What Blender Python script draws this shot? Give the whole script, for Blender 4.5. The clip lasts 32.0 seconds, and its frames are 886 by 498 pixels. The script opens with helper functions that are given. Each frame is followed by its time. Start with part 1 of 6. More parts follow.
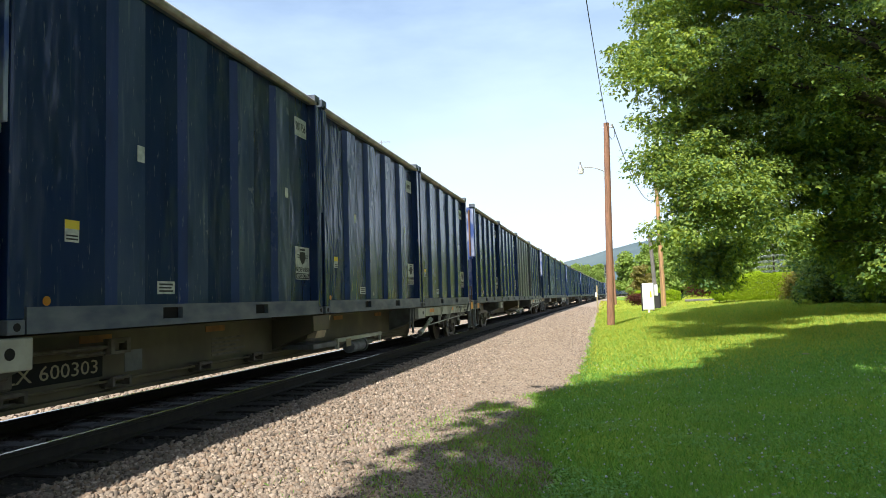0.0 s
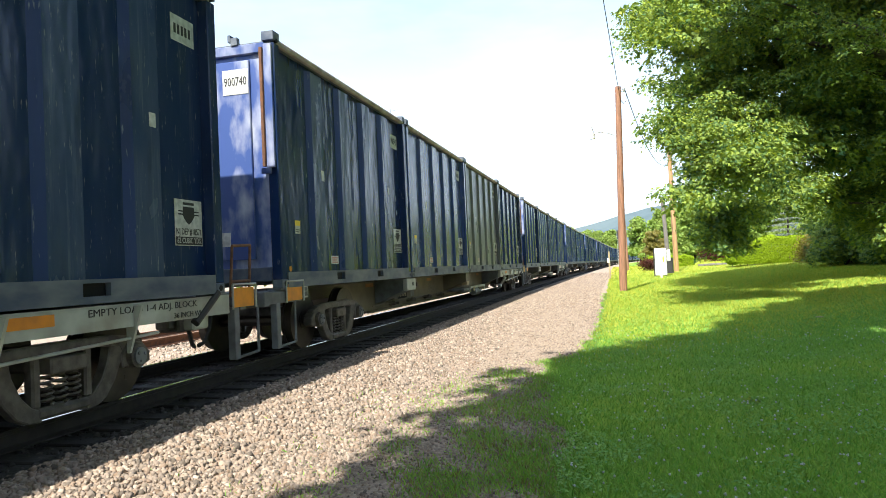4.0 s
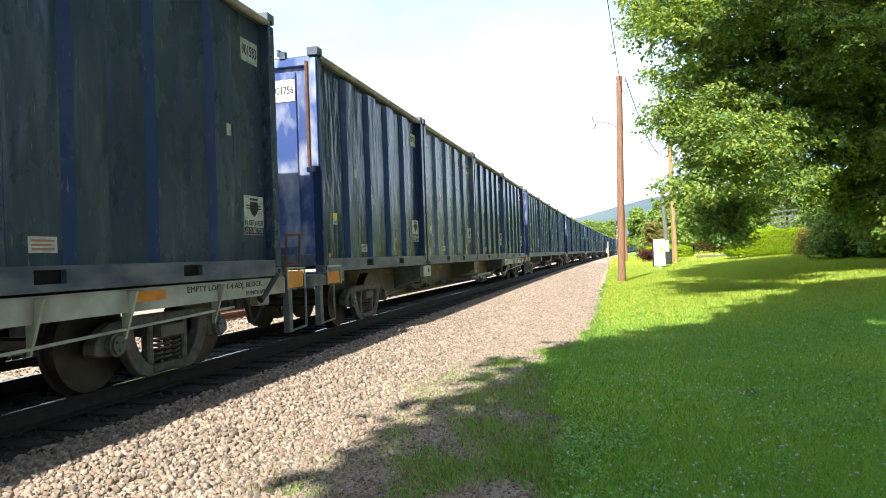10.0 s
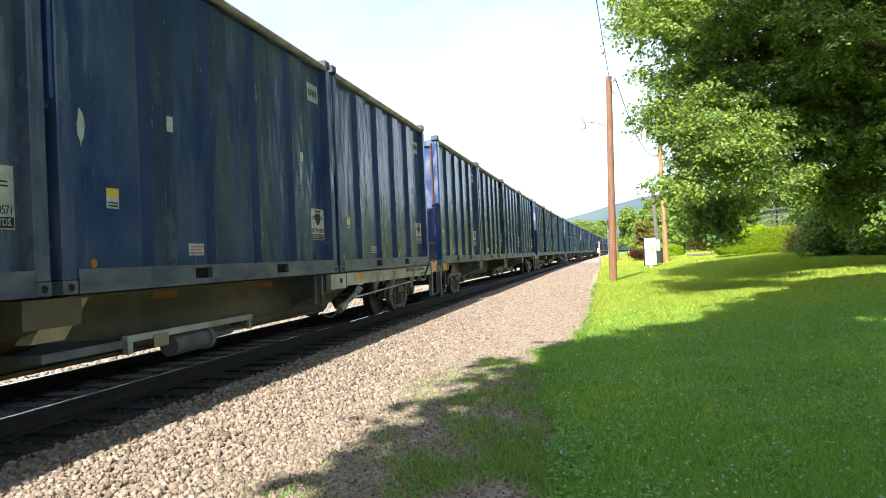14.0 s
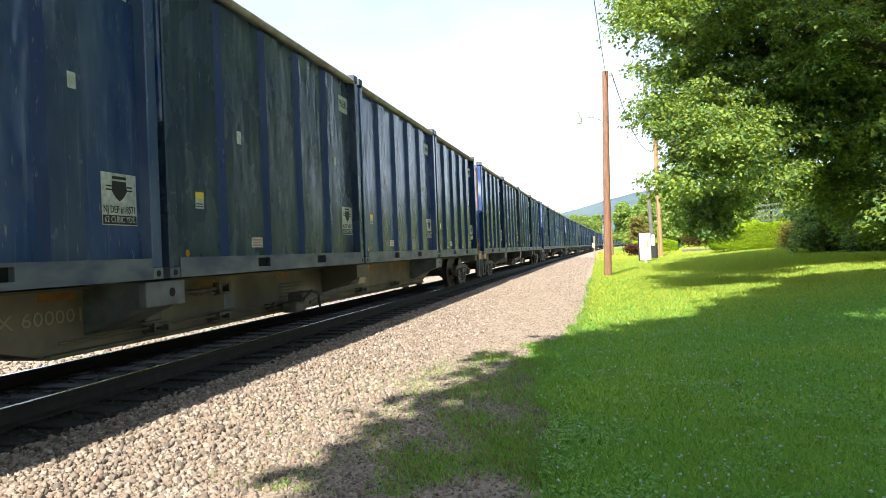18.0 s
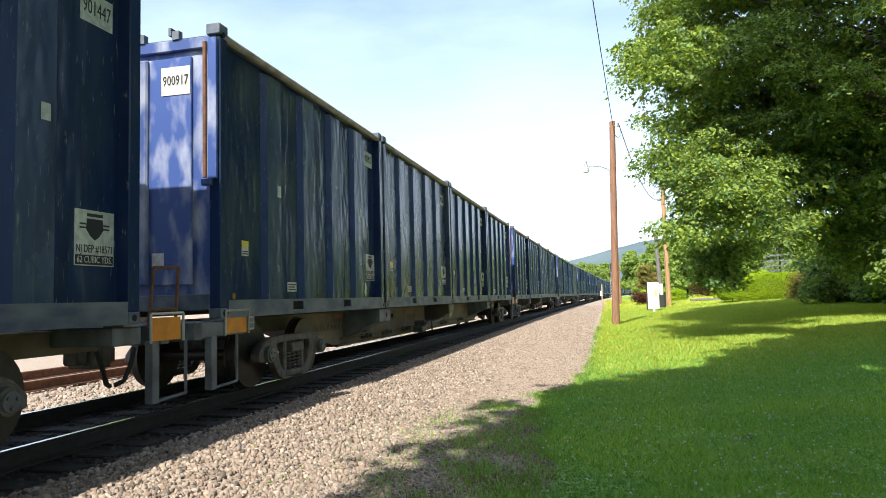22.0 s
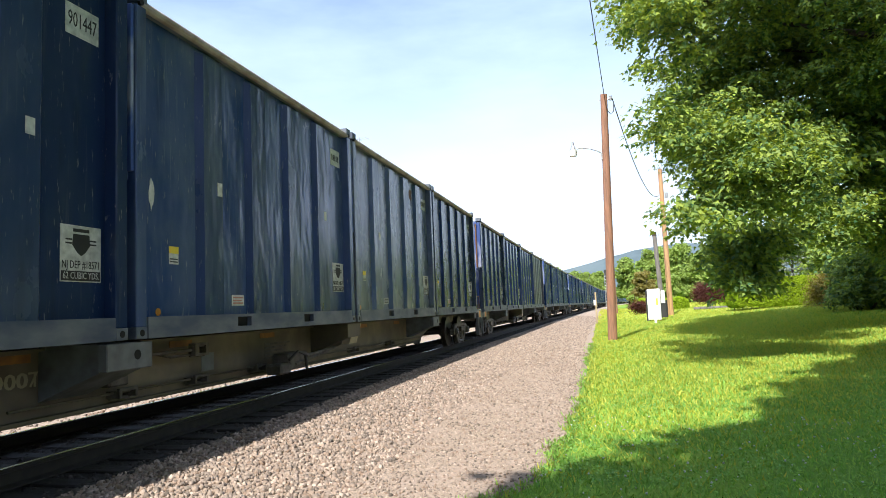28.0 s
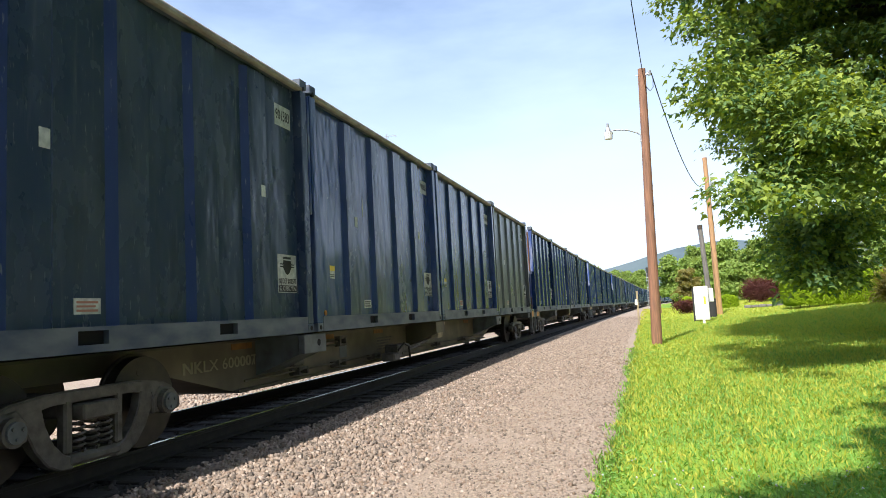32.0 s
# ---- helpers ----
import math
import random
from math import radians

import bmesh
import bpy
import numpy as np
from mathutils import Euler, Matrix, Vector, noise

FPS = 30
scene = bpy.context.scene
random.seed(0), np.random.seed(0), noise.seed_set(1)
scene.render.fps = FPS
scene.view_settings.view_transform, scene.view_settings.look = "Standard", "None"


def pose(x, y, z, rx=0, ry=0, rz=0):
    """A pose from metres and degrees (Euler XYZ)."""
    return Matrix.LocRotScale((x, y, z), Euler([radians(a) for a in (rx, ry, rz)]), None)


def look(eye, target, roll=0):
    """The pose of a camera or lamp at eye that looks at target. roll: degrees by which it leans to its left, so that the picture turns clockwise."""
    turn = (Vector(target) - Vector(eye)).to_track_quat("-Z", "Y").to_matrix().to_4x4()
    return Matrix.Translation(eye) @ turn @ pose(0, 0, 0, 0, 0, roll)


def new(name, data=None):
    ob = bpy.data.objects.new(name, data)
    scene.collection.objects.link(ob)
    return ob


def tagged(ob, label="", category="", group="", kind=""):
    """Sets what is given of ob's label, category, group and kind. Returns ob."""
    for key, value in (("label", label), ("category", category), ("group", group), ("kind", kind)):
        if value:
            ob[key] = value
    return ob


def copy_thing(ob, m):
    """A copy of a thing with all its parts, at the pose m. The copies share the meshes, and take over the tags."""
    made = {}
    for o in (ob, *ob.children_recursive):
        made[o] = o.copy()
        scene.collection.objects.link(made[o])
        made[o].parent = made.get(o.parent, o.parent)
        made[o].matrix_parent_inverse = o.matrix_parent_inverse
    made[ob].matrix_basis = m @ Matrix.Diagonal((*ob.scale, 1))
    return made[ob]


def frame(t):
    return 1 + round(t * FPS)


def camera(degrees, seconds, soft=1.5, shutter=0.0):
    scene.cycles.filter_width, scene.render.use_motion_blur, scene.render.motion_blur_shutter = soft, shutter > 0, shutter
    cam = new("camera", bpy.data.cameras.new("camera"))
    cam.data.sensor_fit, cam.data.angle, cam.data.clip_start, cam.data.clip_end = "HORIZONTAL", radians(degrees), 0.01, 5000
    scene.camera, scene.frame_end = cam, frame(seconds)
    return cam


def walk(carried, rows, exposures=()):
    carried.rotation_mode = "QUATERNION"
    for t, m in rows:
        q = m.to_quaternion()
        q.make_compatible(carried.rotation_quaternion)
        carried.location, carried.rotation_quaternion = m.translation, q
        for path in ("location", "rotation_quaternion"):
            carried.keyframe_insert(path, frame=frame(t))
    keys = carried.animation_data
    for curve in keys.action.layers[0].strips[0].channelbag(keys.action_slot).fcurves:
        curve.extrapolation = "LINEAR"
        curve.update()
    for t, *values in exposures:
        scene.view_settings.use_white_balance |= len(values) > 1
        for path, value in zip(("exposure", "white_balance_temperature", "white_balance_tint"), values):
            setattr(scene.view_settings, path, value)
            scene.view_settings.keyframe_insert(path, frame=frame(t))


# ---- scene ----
cam = camera(66.3, 32.0, soft=0.7)

# the camera stands by the line; y runs along the track, z = 0 is the lawn at its feet
EYE_Z = 1.6
# seconds, metres gone along the track, yaw, pitch, roll
CAMERA_ROWS = [
    (0, 0, 13.45, 4.23, 1.77),
    (0.5, 0, 13.59, 3.55, 1.96),
    (1, 0, 13.54, 3.22, 1.7),
    (1.5, 0, 13.66, 3.04, 1.95),
    (2, 0, 14.03, 2.73, 1.8),
    (2.5, 0, 14.72, 0.82, 1.95),
    (4.5, 0, 14.3, 1.84, 2.74),
    (5, 0, 14.03, 1.89, 2.6),
    (5.5, 0, 13.96, 1.89, 2.61),
    (6, 0, 14, 1.9, 2.6),
    (6.5, 0, 14.01, 1.89, 2.63),
    (7, 0, 14.02, 1.82, 2.46),
    (7.5, 0, 14.14, 1.77, 2.19),
    (8, 0, 14.35, 1.6, 2.15),
    (8.5, 0, 14.38, 1.39, 2.4),
    (9, 0, 14.49, 1.16, 2),
    (9.5, 0, 14.47, 0.85, 1.95),
    (10, 0, 14.36, 0.64, 2.04),
    (10.5, 0, 14.24, 0.71, 2.06),
    (11, 0, 14.3, 0.93, 2.5),
    (11.5, 0, 14.12, 0.92, 2.27),
    (12, 0, 13.93, 0.92, 2.45),
    (12.5, 0, 13.87, 0.84, 2.5),
    (13, 0, 13.75, 0.78, 2.53),
    (13.5, 0, 13.68, 0.73, 2.56),
    (15.5, 0, 13.61, 0.46, 2.54),
    (16, 0, 13.35, 0.25, 2.42),
    (16.5, 0, 13.36, 0.17, 2.36),
    (17, 0, 13.31, 0.12, 2.41),
    (17.5, 0, 13.27, 0.11, 2.26),
    (18, 0, 13.26, 0.16, 2.24),
    (18.5, 0, 13.35, 0.23, 1.99),
    (19, 0, 13.37, 0.25, 2.1),
    (19.5, 0, 13.44, 0.48, 2.44),
    (20, 0, 13.51, 0.76, 2.45),
    (20.5, 0, 13.51, 0.79, 2.5),
    (21, 0, 13.4, 1.04, 2.54),
    (21.5, 0, 13.59, 2.87, 2.1),
    (22, 0, 13.85, 4.09, 1.51),
    (22.5, 0, 13.78, 4.16, 1.71),
    (23, 0, 13.61, 3.99, 1.97),
    (23.5, 4.13, 15.94, 4.83, 2.29),
    (24, 5.48, 17.67, 5.17, 2.52),
    (24.5, 5.46, 17.53, 5.41, 2.12),
    (26.5, 5.4, 18.45, 3.24, 2.39),
    (27, 5.4, 18.3, 3.51, 2.51),
    (27.5, 5.42, 16.99, 4.87, 2.23),
    (28, 5.62, 13.44, 5.03, 2.34),
    (28.5, 5.7, 12.36, 4.61, 2.32),
    (29, 6.75, 12.1, 4.76, 2.91),
    (29.5, 8.05, 13.26, 5.25, 3.05),
    (30, 8.16, 15.08, 5.35, 2.61),
    (30.5, 8.12, 16.03, 4.98, 2.47),
    (31, 8.08, 16.09, 4.98, 2.98),
    (31.5, 8.06, 16.39, 5.12, 2.82),
    (32, 8.06, 16.79, 5.34, 3.08),
]
walk(cam, [(t, pose(0, d, EYE_Z, 90 + p, r, yaw)) for t, d, yaw, p, r in CAMERA_ROWS],
     exposures=[(0, 0.56, 6500, 8), (2, 0.68, 6500, 8), (3, 0.92, 6500, 8), (5, 1.06, 6500, 8), (21, 1.07, 6500, 8), (22, 0.82, 6450, 9), (24, 0.82, 6300, 13), (28, 0.76, 6300, 13),
                (29, 0.66, 6300, 13), (32, 0.58, 6300, 13)])

# ---- world and sun ----
SUN_TO = Vector((-0.147, -0.80, 1.0)).normalized()
elev = math.asin(SUN_TO.z)
azim = math.atan2(SUN_TO.x, SUN_TO.y)
world = bpy.data.worlds.new("world")
scene.world = world
world.use_nodes = True
wn, wl = world.node_tree.nodes, world.node_tree.links
wn.clear()
sky = wn.new("ShaderNodeTexSky")
sky.sky_type, sky.sun_disc = "NISHITA", False
sky.sun_elevation, sky.sun_rotation = elev, azim
sky.air_density, sky.dust_density, sky.ozone_density = 1.0, 1.6, 1.0
tc = wn.new("ShaderNodeTexCoord")
mp = wn.new("ShaderNodeMapping")
mp.inputs["Scale"].default_value = (1.0, 1.0, 3.2)
wl.new(tc.outputs["Generated"], mp.inputs["Vector"])
cl = wn.new("ShaderNodeTexNoise")
cl.inputs["Scale"].default_value, cl.inputs["Detail"].default_value, cl.inputs["Roughness"].default_value = 2.2, 6.0, 0.55
wl.new(mp.outputs["Vector"], cl.inputs["Vector"])
cr = wn.new("ShaderNodeValToRGB")
cr.color_ramp.elements[0].position, cr.color_ramp.elements[1].position = 0.42, 0.72
cr.color_ramp.elements[0].color, cr.color_ramp.elements[1].color = (0.17, 0.17, 0.17, 1), (0.65, 0.65, 0.65, 1)
wl.new(cl.outputs["Fac"], cr.inputs["Fac"])
mx = wn.new("ShaderNodeMix")
mx.data_type = "RGBA"
mx.inputs["B"].default_value = (4.2, 5.3, 6.9, 1)
wl.new(cr.outputs["Color"], mx.inputs["Factor"])
wl.new(sky.outputs["Color"], mx.inputs["A"])
# pale haze low over the horizon, all round
sep = wn.new("ShaderNodeSeparateXYZ")
wl.new(tc.outputs["Generated"], sep.inputs["Vector"])
hr = wn.new("ShaderNodeValToRGB")
hr.color_ramp.elements[0].position, hr.color_ramp.elements[1].position = 0.08, 0.40
hr.color_ramp.elements[0].color, hr.color_ramp.elements[1].color = (0.92, 0.92, 0.92, 1), (0.03, 0.03, 0.03, 1)
wl.new(sep.outputs["Z"], hr.inputs["Fac"])
hz_mix = wn.new("ShaderNodeMix")
hz_mix.data_type = "RGBA"
hz_mix.inputs["B"].default_value = (4.8, 5.7, 6.9, 1)
wl.new(hr.outputs["Color"], hz_mix.inputs["Factor"])
wl.new(mx.outputs["Result"], hz_mix.inputs["A"])
bg = wn.new("ShaderNodeBackground")
bg.inputs["Strength"].default_value = 0.148
wl.new(hz_mix.outputs["Result"], bg.inputs["Color"])
wo = wn.new("ShaderNodeOutputWorld")
wl.new(bg.outputs["Background"], wo.inputs["Surface"])

sun_data = bpy.data.lights.new("sun", "SUN")
sun_data.energy, sun_data.angle, sun_data.color = 5.0, radians(0.55), (1.0, 0.935, 0.83)
sun = new("sun", sun_data)
sun.matrix_world = look((0, 0, 60), tuple(Vector((0, 0, 60)) - SUN_TO))


# ---- materials ----
def material(name, base, second=None, rough=0.7, metal=0.0, scale=8.0, bump=0.0, bump_scale=60.0, spread=0.0,
             stretch=(1, 1, 1), detail=5.0, third=None, third_scale=1.2, contrast=(0.35, 0.65), translucent=0.0):
    """base varied towards second by fine noise and towards third by broad noise; spread: change from object to object."""
    m = bpy.data.materials.new(name)
    m.use_nodes = True
    n, l = m.node_tree.nodes, m.node_tree.links
    bsdf = n["Principled BSDF"]
    bsdf.inputs["Roughness"].default_value, bsdf.inputs["Metallic"].default_value = rough, metal
    co = n.new("ShaderNodeTexCoord")
    mapping = n.new("ShaderNodeMapping")
    mapping.inputs["Scale"].default_value = stretch
    l.new(co.outputs["Object"], mapping.inputs["Vector"])
    info = n.new("ShaderNodeObjectInfo")
    push = n.new("ShaderNodeVectorMath")
    push.operation = "MULTIPLY_ADD"
    push.inputs[1].default_value = (37.0, 53.0, 71.0)
    l.new(info.outputs["Random"], push.inputs[0])
    l.new(mapping.outputs["Vector"], push.inputs[2])
    col = n.new("ShaderNodeRGB")
    col.outputs[0].default_value = (*base, 1)
    out = col.outputs[0]
    for colour, sc, lim in ((second, scale, contrast), (third, third_scale, (0.45, 0.7))):
        if colour is None:
            continue
        tex = n.new("ShaderNodeTexNoise")
        tex.inputs["Scale"].default_value, tex.inputs["Detail"].default_value = sc, detail
        l.new(push.outputs["Vector"], tex.inputs["Vector"])
        ramp = n.new("ShaderNodeValToRGB")
        ramp.color_ramp.elements[0].position, ramp.color_ramp.elements[1].position = lim
        l.new(tex.outputs["Fac"], ramp.inputs["Fac"])
        mixer = n.new("ShaderNodeMix")
        mixer.data_type = "RGBA"
        mixer.inputs["B"].default_value = (*colour, 1)
        l.new(ramp.outputs["Color"], mixer.inputs["Factor"])
        l.new(out, mixer.inputs["A"])
        out = mixer.outputs["Result"]
    if spread:
        hsv = n.new("ShaderNodeHueSaturation")
        rng = n.new("ShaderNodeMapRange")
        rng.inputs["To Min"].default_value, rng.inputs["To Max"].default_value = 1 - spread, 1 + spread
        l.new(info.outputs["Random"], rng.inputs["Value"])
        l.new(rng.outputs["Result"], hsv.inputs["Value"])
        l.new(out, hsv.inputs["Color"])
        out = hsv.outputs["Color"]
    l.new(out, bsdf.inputs["Base Color"])
    if bump:
        tex = n.new("ShaderNodeTexNoise")
        tex.inputs["Scale"].default_value, tex.inputs["Detail"].default_value = bump_scale, 4
        l.new(push.outputs["Vector"], tex.inputs["Vector"])
        b = n.new("ShaderNodeBump")
        b.inputs["Strength"].default_value, b.inputs["Distance"].default_value = bump, 0.02
        l.new(tex.outputs["Fac"], b.inputs["Height"])
        l.new(b.outputs["Normal"], bsdf.inputs["Normal"])
    if translucent:
        tr = n.new("ShaderNodeBsdfTranslucent")
        l.new(out, tr.inputs["Color"])
        ms = n.new("ShaderNodeMixShader")
        ms.inputs["Fac"].default_value = translucent
        l.new(bsdf.outputs["BSDF"], ms.inputs[1])
        l.new(tr.outputs["BSDF"], ms.inputs[2])
        l.new(ms.outputs["Shader"], n["Material Output"].inputs["Surface"])
    return m


def leaf_material(name, dark, light, translucent=0.45, gloss=0.35):
    m = bpy.data.materials.new(name)
    m.use_nodes = True
    n, l = m.node_tree.nodes, m.node_tree.links
    bsdf = n["Principled BSDF"]
    bsdf.inputs["Roughness"].default_value = 0.6
    bsdf.inputs["Specular IOR Level"].default_value = gloss
    geo = n.new("ShaderNodeNewGeometry")
    ramp = n.new("ShaderNodeValToRGB")
    ramp.color_ramp.elements[0].color, ramp.color_ramp.elements[1].color = (*dark, 1), (*light, 1)
    l.new(geo.outputs["Random Per Island"], ramp.inputs["Fac"])
    l.new(ramp.outputs["Color"], bsdf.inputs["Base Color"])
    tr = n.new("ShaderNodeBsdfTranslucent")
    warm = n.new("ShaderNodeMix")
    warm.data_type = "RGBA"
    warm.blend_type = "MULTIPLY"
    warm.inputs["Factor"].default_value = 1.0
    warm.inputs["B"].default_value = (1.6, 1.4, 0.45, 1)
    l.new(ramp.outputs["Color"], warm.inputs["A"])
    l.new(warm.outputs["Result"], tr.inputs["Color"])
    ms = n.new("ShaderNodeMixShader")
    ms.inputs["Fac"].default_value = translucent
    l.new(bsdf.outputs["BSDF"], ms.inputs[1])
    l.new(tr.outputs["BSDF"], ms.inputs[2])
    l.new(ms.outputs["Shader"], n["Material Output"].inputs["Surface"])
    return m


def island_material(name, colours, rough=0.85, bump=0.0):
    """Every loose piece of the mesh takes one of the colours."""
    m = bpy.data.materials.new(name)
    m.use_nodes = True
    n, l = m.node_tree.nodes, m.node_tree.links
    bsdf = n["Principled BSDF"]
    bsdf.inputs["Roughness"].default_value = rough
    geo = n.new("ShaderNodeNewGeometry")
    ramp = n.new("ShaderNodeValToRGB")
    els = ramp.color_ramp.elements
    while len(els) < len(colours):
        els.new(0.5)
    for i, c in enumerate(colours):
        els[i].position, els[i].color = i / (len(colours) - 1), (*c, 1)
    l.new(geo.outputs["Random Per Island"], ramp.inputs["Fac"])
    out = ramp.outputs["Color"]
    l.new(out, bsdf.inputs["Base Color"])
    return m


def paint(name, base, dust, streak, dusty, rough=0.36, gloss=0.5):
    """Ship's paint with broad dusty areas, vertical run marks and fine scratches."""
    m = bpy.data.materials.new(name)
    m.use_nodes = True
    n, l = m.node_tree.nodes, m.node_tree.links
    bsdf = n["Principled BSDF"]
    bsdf.inputs["Specular IOR Level"].default_value = gloss
    co, info = n.new("ShaderNodeTexCoord"), n.new("ShaderNodeObjectInfo")

    def layer(scale, stretch, lo, hi, detail, strength):
        mapping = n.new("ShaderNodeMapping")
        mapping.inputs["Scale"].default_value = stretch
        l.new(co.outputs["Object"], mapping.inputs["Vector"])
        push = n.new("ShaderNodeVectorMath")
        push.operation = "MULTIPLY_ADD"
        push.inputs[1].default_value = (37.0, 53.0, 71.0)
        l.new(info.outputs["Random"], push.inputs[0])
        l.new(mapping.outputs["Vector"], push.inputs[2])
        tex = n.new("ShaderNodeTexNoise")
        tex.inputs["Scale"].default_value, tex.inputs["Detail"].default_value, tex.inputs["Roughness"].default_value = scale, detail, 0.6
        l.new(push.outputs["Vector"], tex.inputs["Vector"])
        rng = n.new("ShaderNodeMapRange")
        rng.inputs["From Min"].default_value, rng.inputs["From Max"].default_value, rng.inputs["To Max"].default_value = lo, hi, strength
        l.new(tex.outputs["Fac"], rng.inputs["Value"])
        return rng.outputs["Result"]

    col = n.new("ShaderNodeRGB")
    col.outputs[0].default_value = (*base, 1)
    out = col.outputs[0]
    for colour, fac in ((dust, layer(1.1, (1, 1, 0.5), 0.38, 0.72, 6, dusty)), (streak, layer(3.4, (1, 3.6, 0.22), 0.58, 0.80, 6, 0.45)), ((0.006, 0.008, 0.012), layer(1.6, (1, 2.2, 0.4), 0.56, 0.78, 4, 0.5)),
                        ((0.26, 0.28, 0.3), layer(15.0, (1, 2.4, 0.35), 0.635, 0.72, 5, 0.7))):
        mixer = n.new("ShaderNodeMix")
        mixer.data_type = "RGBA"
        mixer.inputs["B"].default_value = (*colour, 1)
        l.new(fac, mixer.inputs["Factor"])
        l.new(out, mixer.inputs["A"])
        out = mixer.outputs["Result"]
    l.new(out, bsdf.inputs["Base Color"])
    rg = n.new("ShaderNodeMapRange")
    rg.inputs["To Min"].default_value, rg.inputs["To Max"].default_value = rough, rough + 0.14
    l.new(layer(1.6, (1, 1, 0.6), 0.3, 0.7, 5, 1.0), rg.inputs["Value"])
    l.new(rg.outputs["Result"], bsdf.inputs["Roughness"])
    bump = n.new("ShaderNodeBump")
    bump.inputs["Strength"].default_value, bump.inputs["Distance"].default_value = 0.5, 0.03
    l.new(layer(1.7, (1, 1.6, 0.6), 0.2, 0.8, 2, 1.0), bump.inputs["Height"])
    l.new(bump.outputs["Normal"], bsdf.inputs["Normal"])
    return m


STEEL_BLUE = paint("deep_navy_paint", (0.009, 0.026, 0.092), (0.027, 0.046, 0.098), (0.12, 0.14, 0.17), 0.7, 0.13, 0.36)
DUSK_NAVY = paint("dull_navy_paint", (0.022, 0.042, 0.09), (0.075, 0.095, 0.13), (0.22, 0.24, 0.27), 0.85, 0.2)
NAVY_GREY = paint("dusty_navy_paint", (0.046, 0.076, 0.15), (0.175, 0.205, 0.265), (0.40, 0.43, 0.47), 0.95, 0.2)
OLIVE_GREY = paint("weathered_grey_paint", (0.076, 0.09, 0.102), (0.18, 0.19, 0.198), (0.38, 0.385, 0.38), 0.9, 0.25)
VIVID_NAVY = paint("blue_navy_paint", (0.022, 0.055, 0.18), (0.11, 0.148, 0.24), (0.28, 0.32, 0.39), 0.85, 0.14)
# rib paints with flank shade and face reflections put into the colour
SHADED_NAVY = paint("clean_navy_paint", (0.012, 0.033, 0.135), (0.024, 0.052, 0.155), (0.07, 0.09, 0.18), 0.6, 0.25, 0.35)
SHEEN_NAVY = paint("scuffed_navy_rib_paint", (0.025, 0.052, 0.125), (0.08, 0.108, 0.17), (0.22, 0.25, 0.3), 0.75, 0.16, 0.5)
STEEL_RAIL = material("worn_navy_edge", (0.042, 0.064, 0.11), (0.14, 0.16, 0.185), rough=0.55, scale=5.0, stretch=(1, 0.4, 1))
END_BLUE = material("scuffed_bright_blue", (0.04, 0.08, 0.26), (0.50, 0.53, 0.60), rough=0.45, scale=3.0, stretch=(1, 1, 0.45), spread=0.15,
                    contrast=(0.46, 0.76), bump=0.08, bump_scale=6.0)
EDGE_TAN = material("weathered_top_edge", (0.26, 0.215, 0.19), (0.42, 0.38, 0.35), rough=0.75, scale=4.0)
HOLE = material("dark_void", (0.006, 0.006, 0.007), rough=0.9)
TAN_SILL = material("tan_sill_paint", (0.20, 0.16, 0.105), (0.13, 0.105, 0.07), rough=0.6, scale=2.4, third=(0.06, 0.05, 0.038), third_scale=0.8, spread=0.1)
OLIVE = material("olive_tan_paint", (0.135, 0.117, 0.068), (0.085, 0.073, 0.046), rough=0.6, scale=2.4, third=(0.05, 0.045, 0.035), third_scale=0.8, spread=0.1)
PALE_GREEN = material("pale_grey_green_paint", (0.46, 0.50, 0.44), (0.35, 0.38, 0.34), rough=0.55, scale=4.0, third=(0.24, 0.22, 0.18), third_scale=1.5)
GREY_FRAME = material("dusty_grey_paint", (0.16, 0.18, 0.19), (0.085, 0.092, 0.096), rough=0.65, scale=4.0)
IRON = material("dusty_cast_steel", (0.065, 0.058, 0.05), (0.13, 0.118, 0.10), rough=0.7, scale=9.0, bump=0.15)
WHEEL_STEEL = material("dull_wheel_steel", (0.035, 0.03, 0.027), (0.055, 0.044, 0.036), rough=0.5, metal=0.4, scale=7.0)
TREAD = material("bright_tread", (0.45, 0.44, 0.42), rough=0.25, metal=0.9)
RUST = material("rusty_steel", (0.19, 0.085, 0.04), (0.10, 0.05, 0.03), rough=0.8, scale=12.0)
RAIL_SIDE = material("rail_web", (0.03, 0.023, 0.018), (0.018, 0.014, 0.012), rough=0.8, scale=9.0)
RAIL_TOP = material("polished_railhead", (0.55, 0.53, 0.5), rough=0.22, metal=0.9)
TIE_WOOD = material("creosoted_wood", (0.013, 0.011, 0.009), (0.03, 0.025, 0.021), rough=0.85, scale=5.0, stretch=(0.5, 4, 4), bump=0.3, bump_scale=20, spread=0.25)
ORANGE = material("amber_reflector", (0.75, 0.27, 0.02), (0.55, 0.2, 0.03), rough=0.4, scale=6)
AMBER_DULL = material("faded_amber_mark", (0.33, 0.14, 0.03), (0.2, 0.09, 0.03), rough=0.6, scale=7)
TAN_PLATE = material("light_tan_plate", (0.42, 0.34, 0.2), (0.3, 0.24, 0.15), rough=0.6, scale=5)
WHITE = material("white_sticker", (0.66, 0.67, 0.63), (0.42, 0.43, 0.41), rough=0.5, scale=14)
BLACK = material("black_print", (0.02, 0.02, 0.022), rough=0.6)
YELLOW = material("yellow_sticker", (0.8, 0.62, 0.05), rough=0.5)
RED = material("faded_red_print", (0.46, 0.20, 0.15), rough=0.6)
CREAM = material("faded_cream_print", (0.30, 0.27, 0.18), rough=0.7)
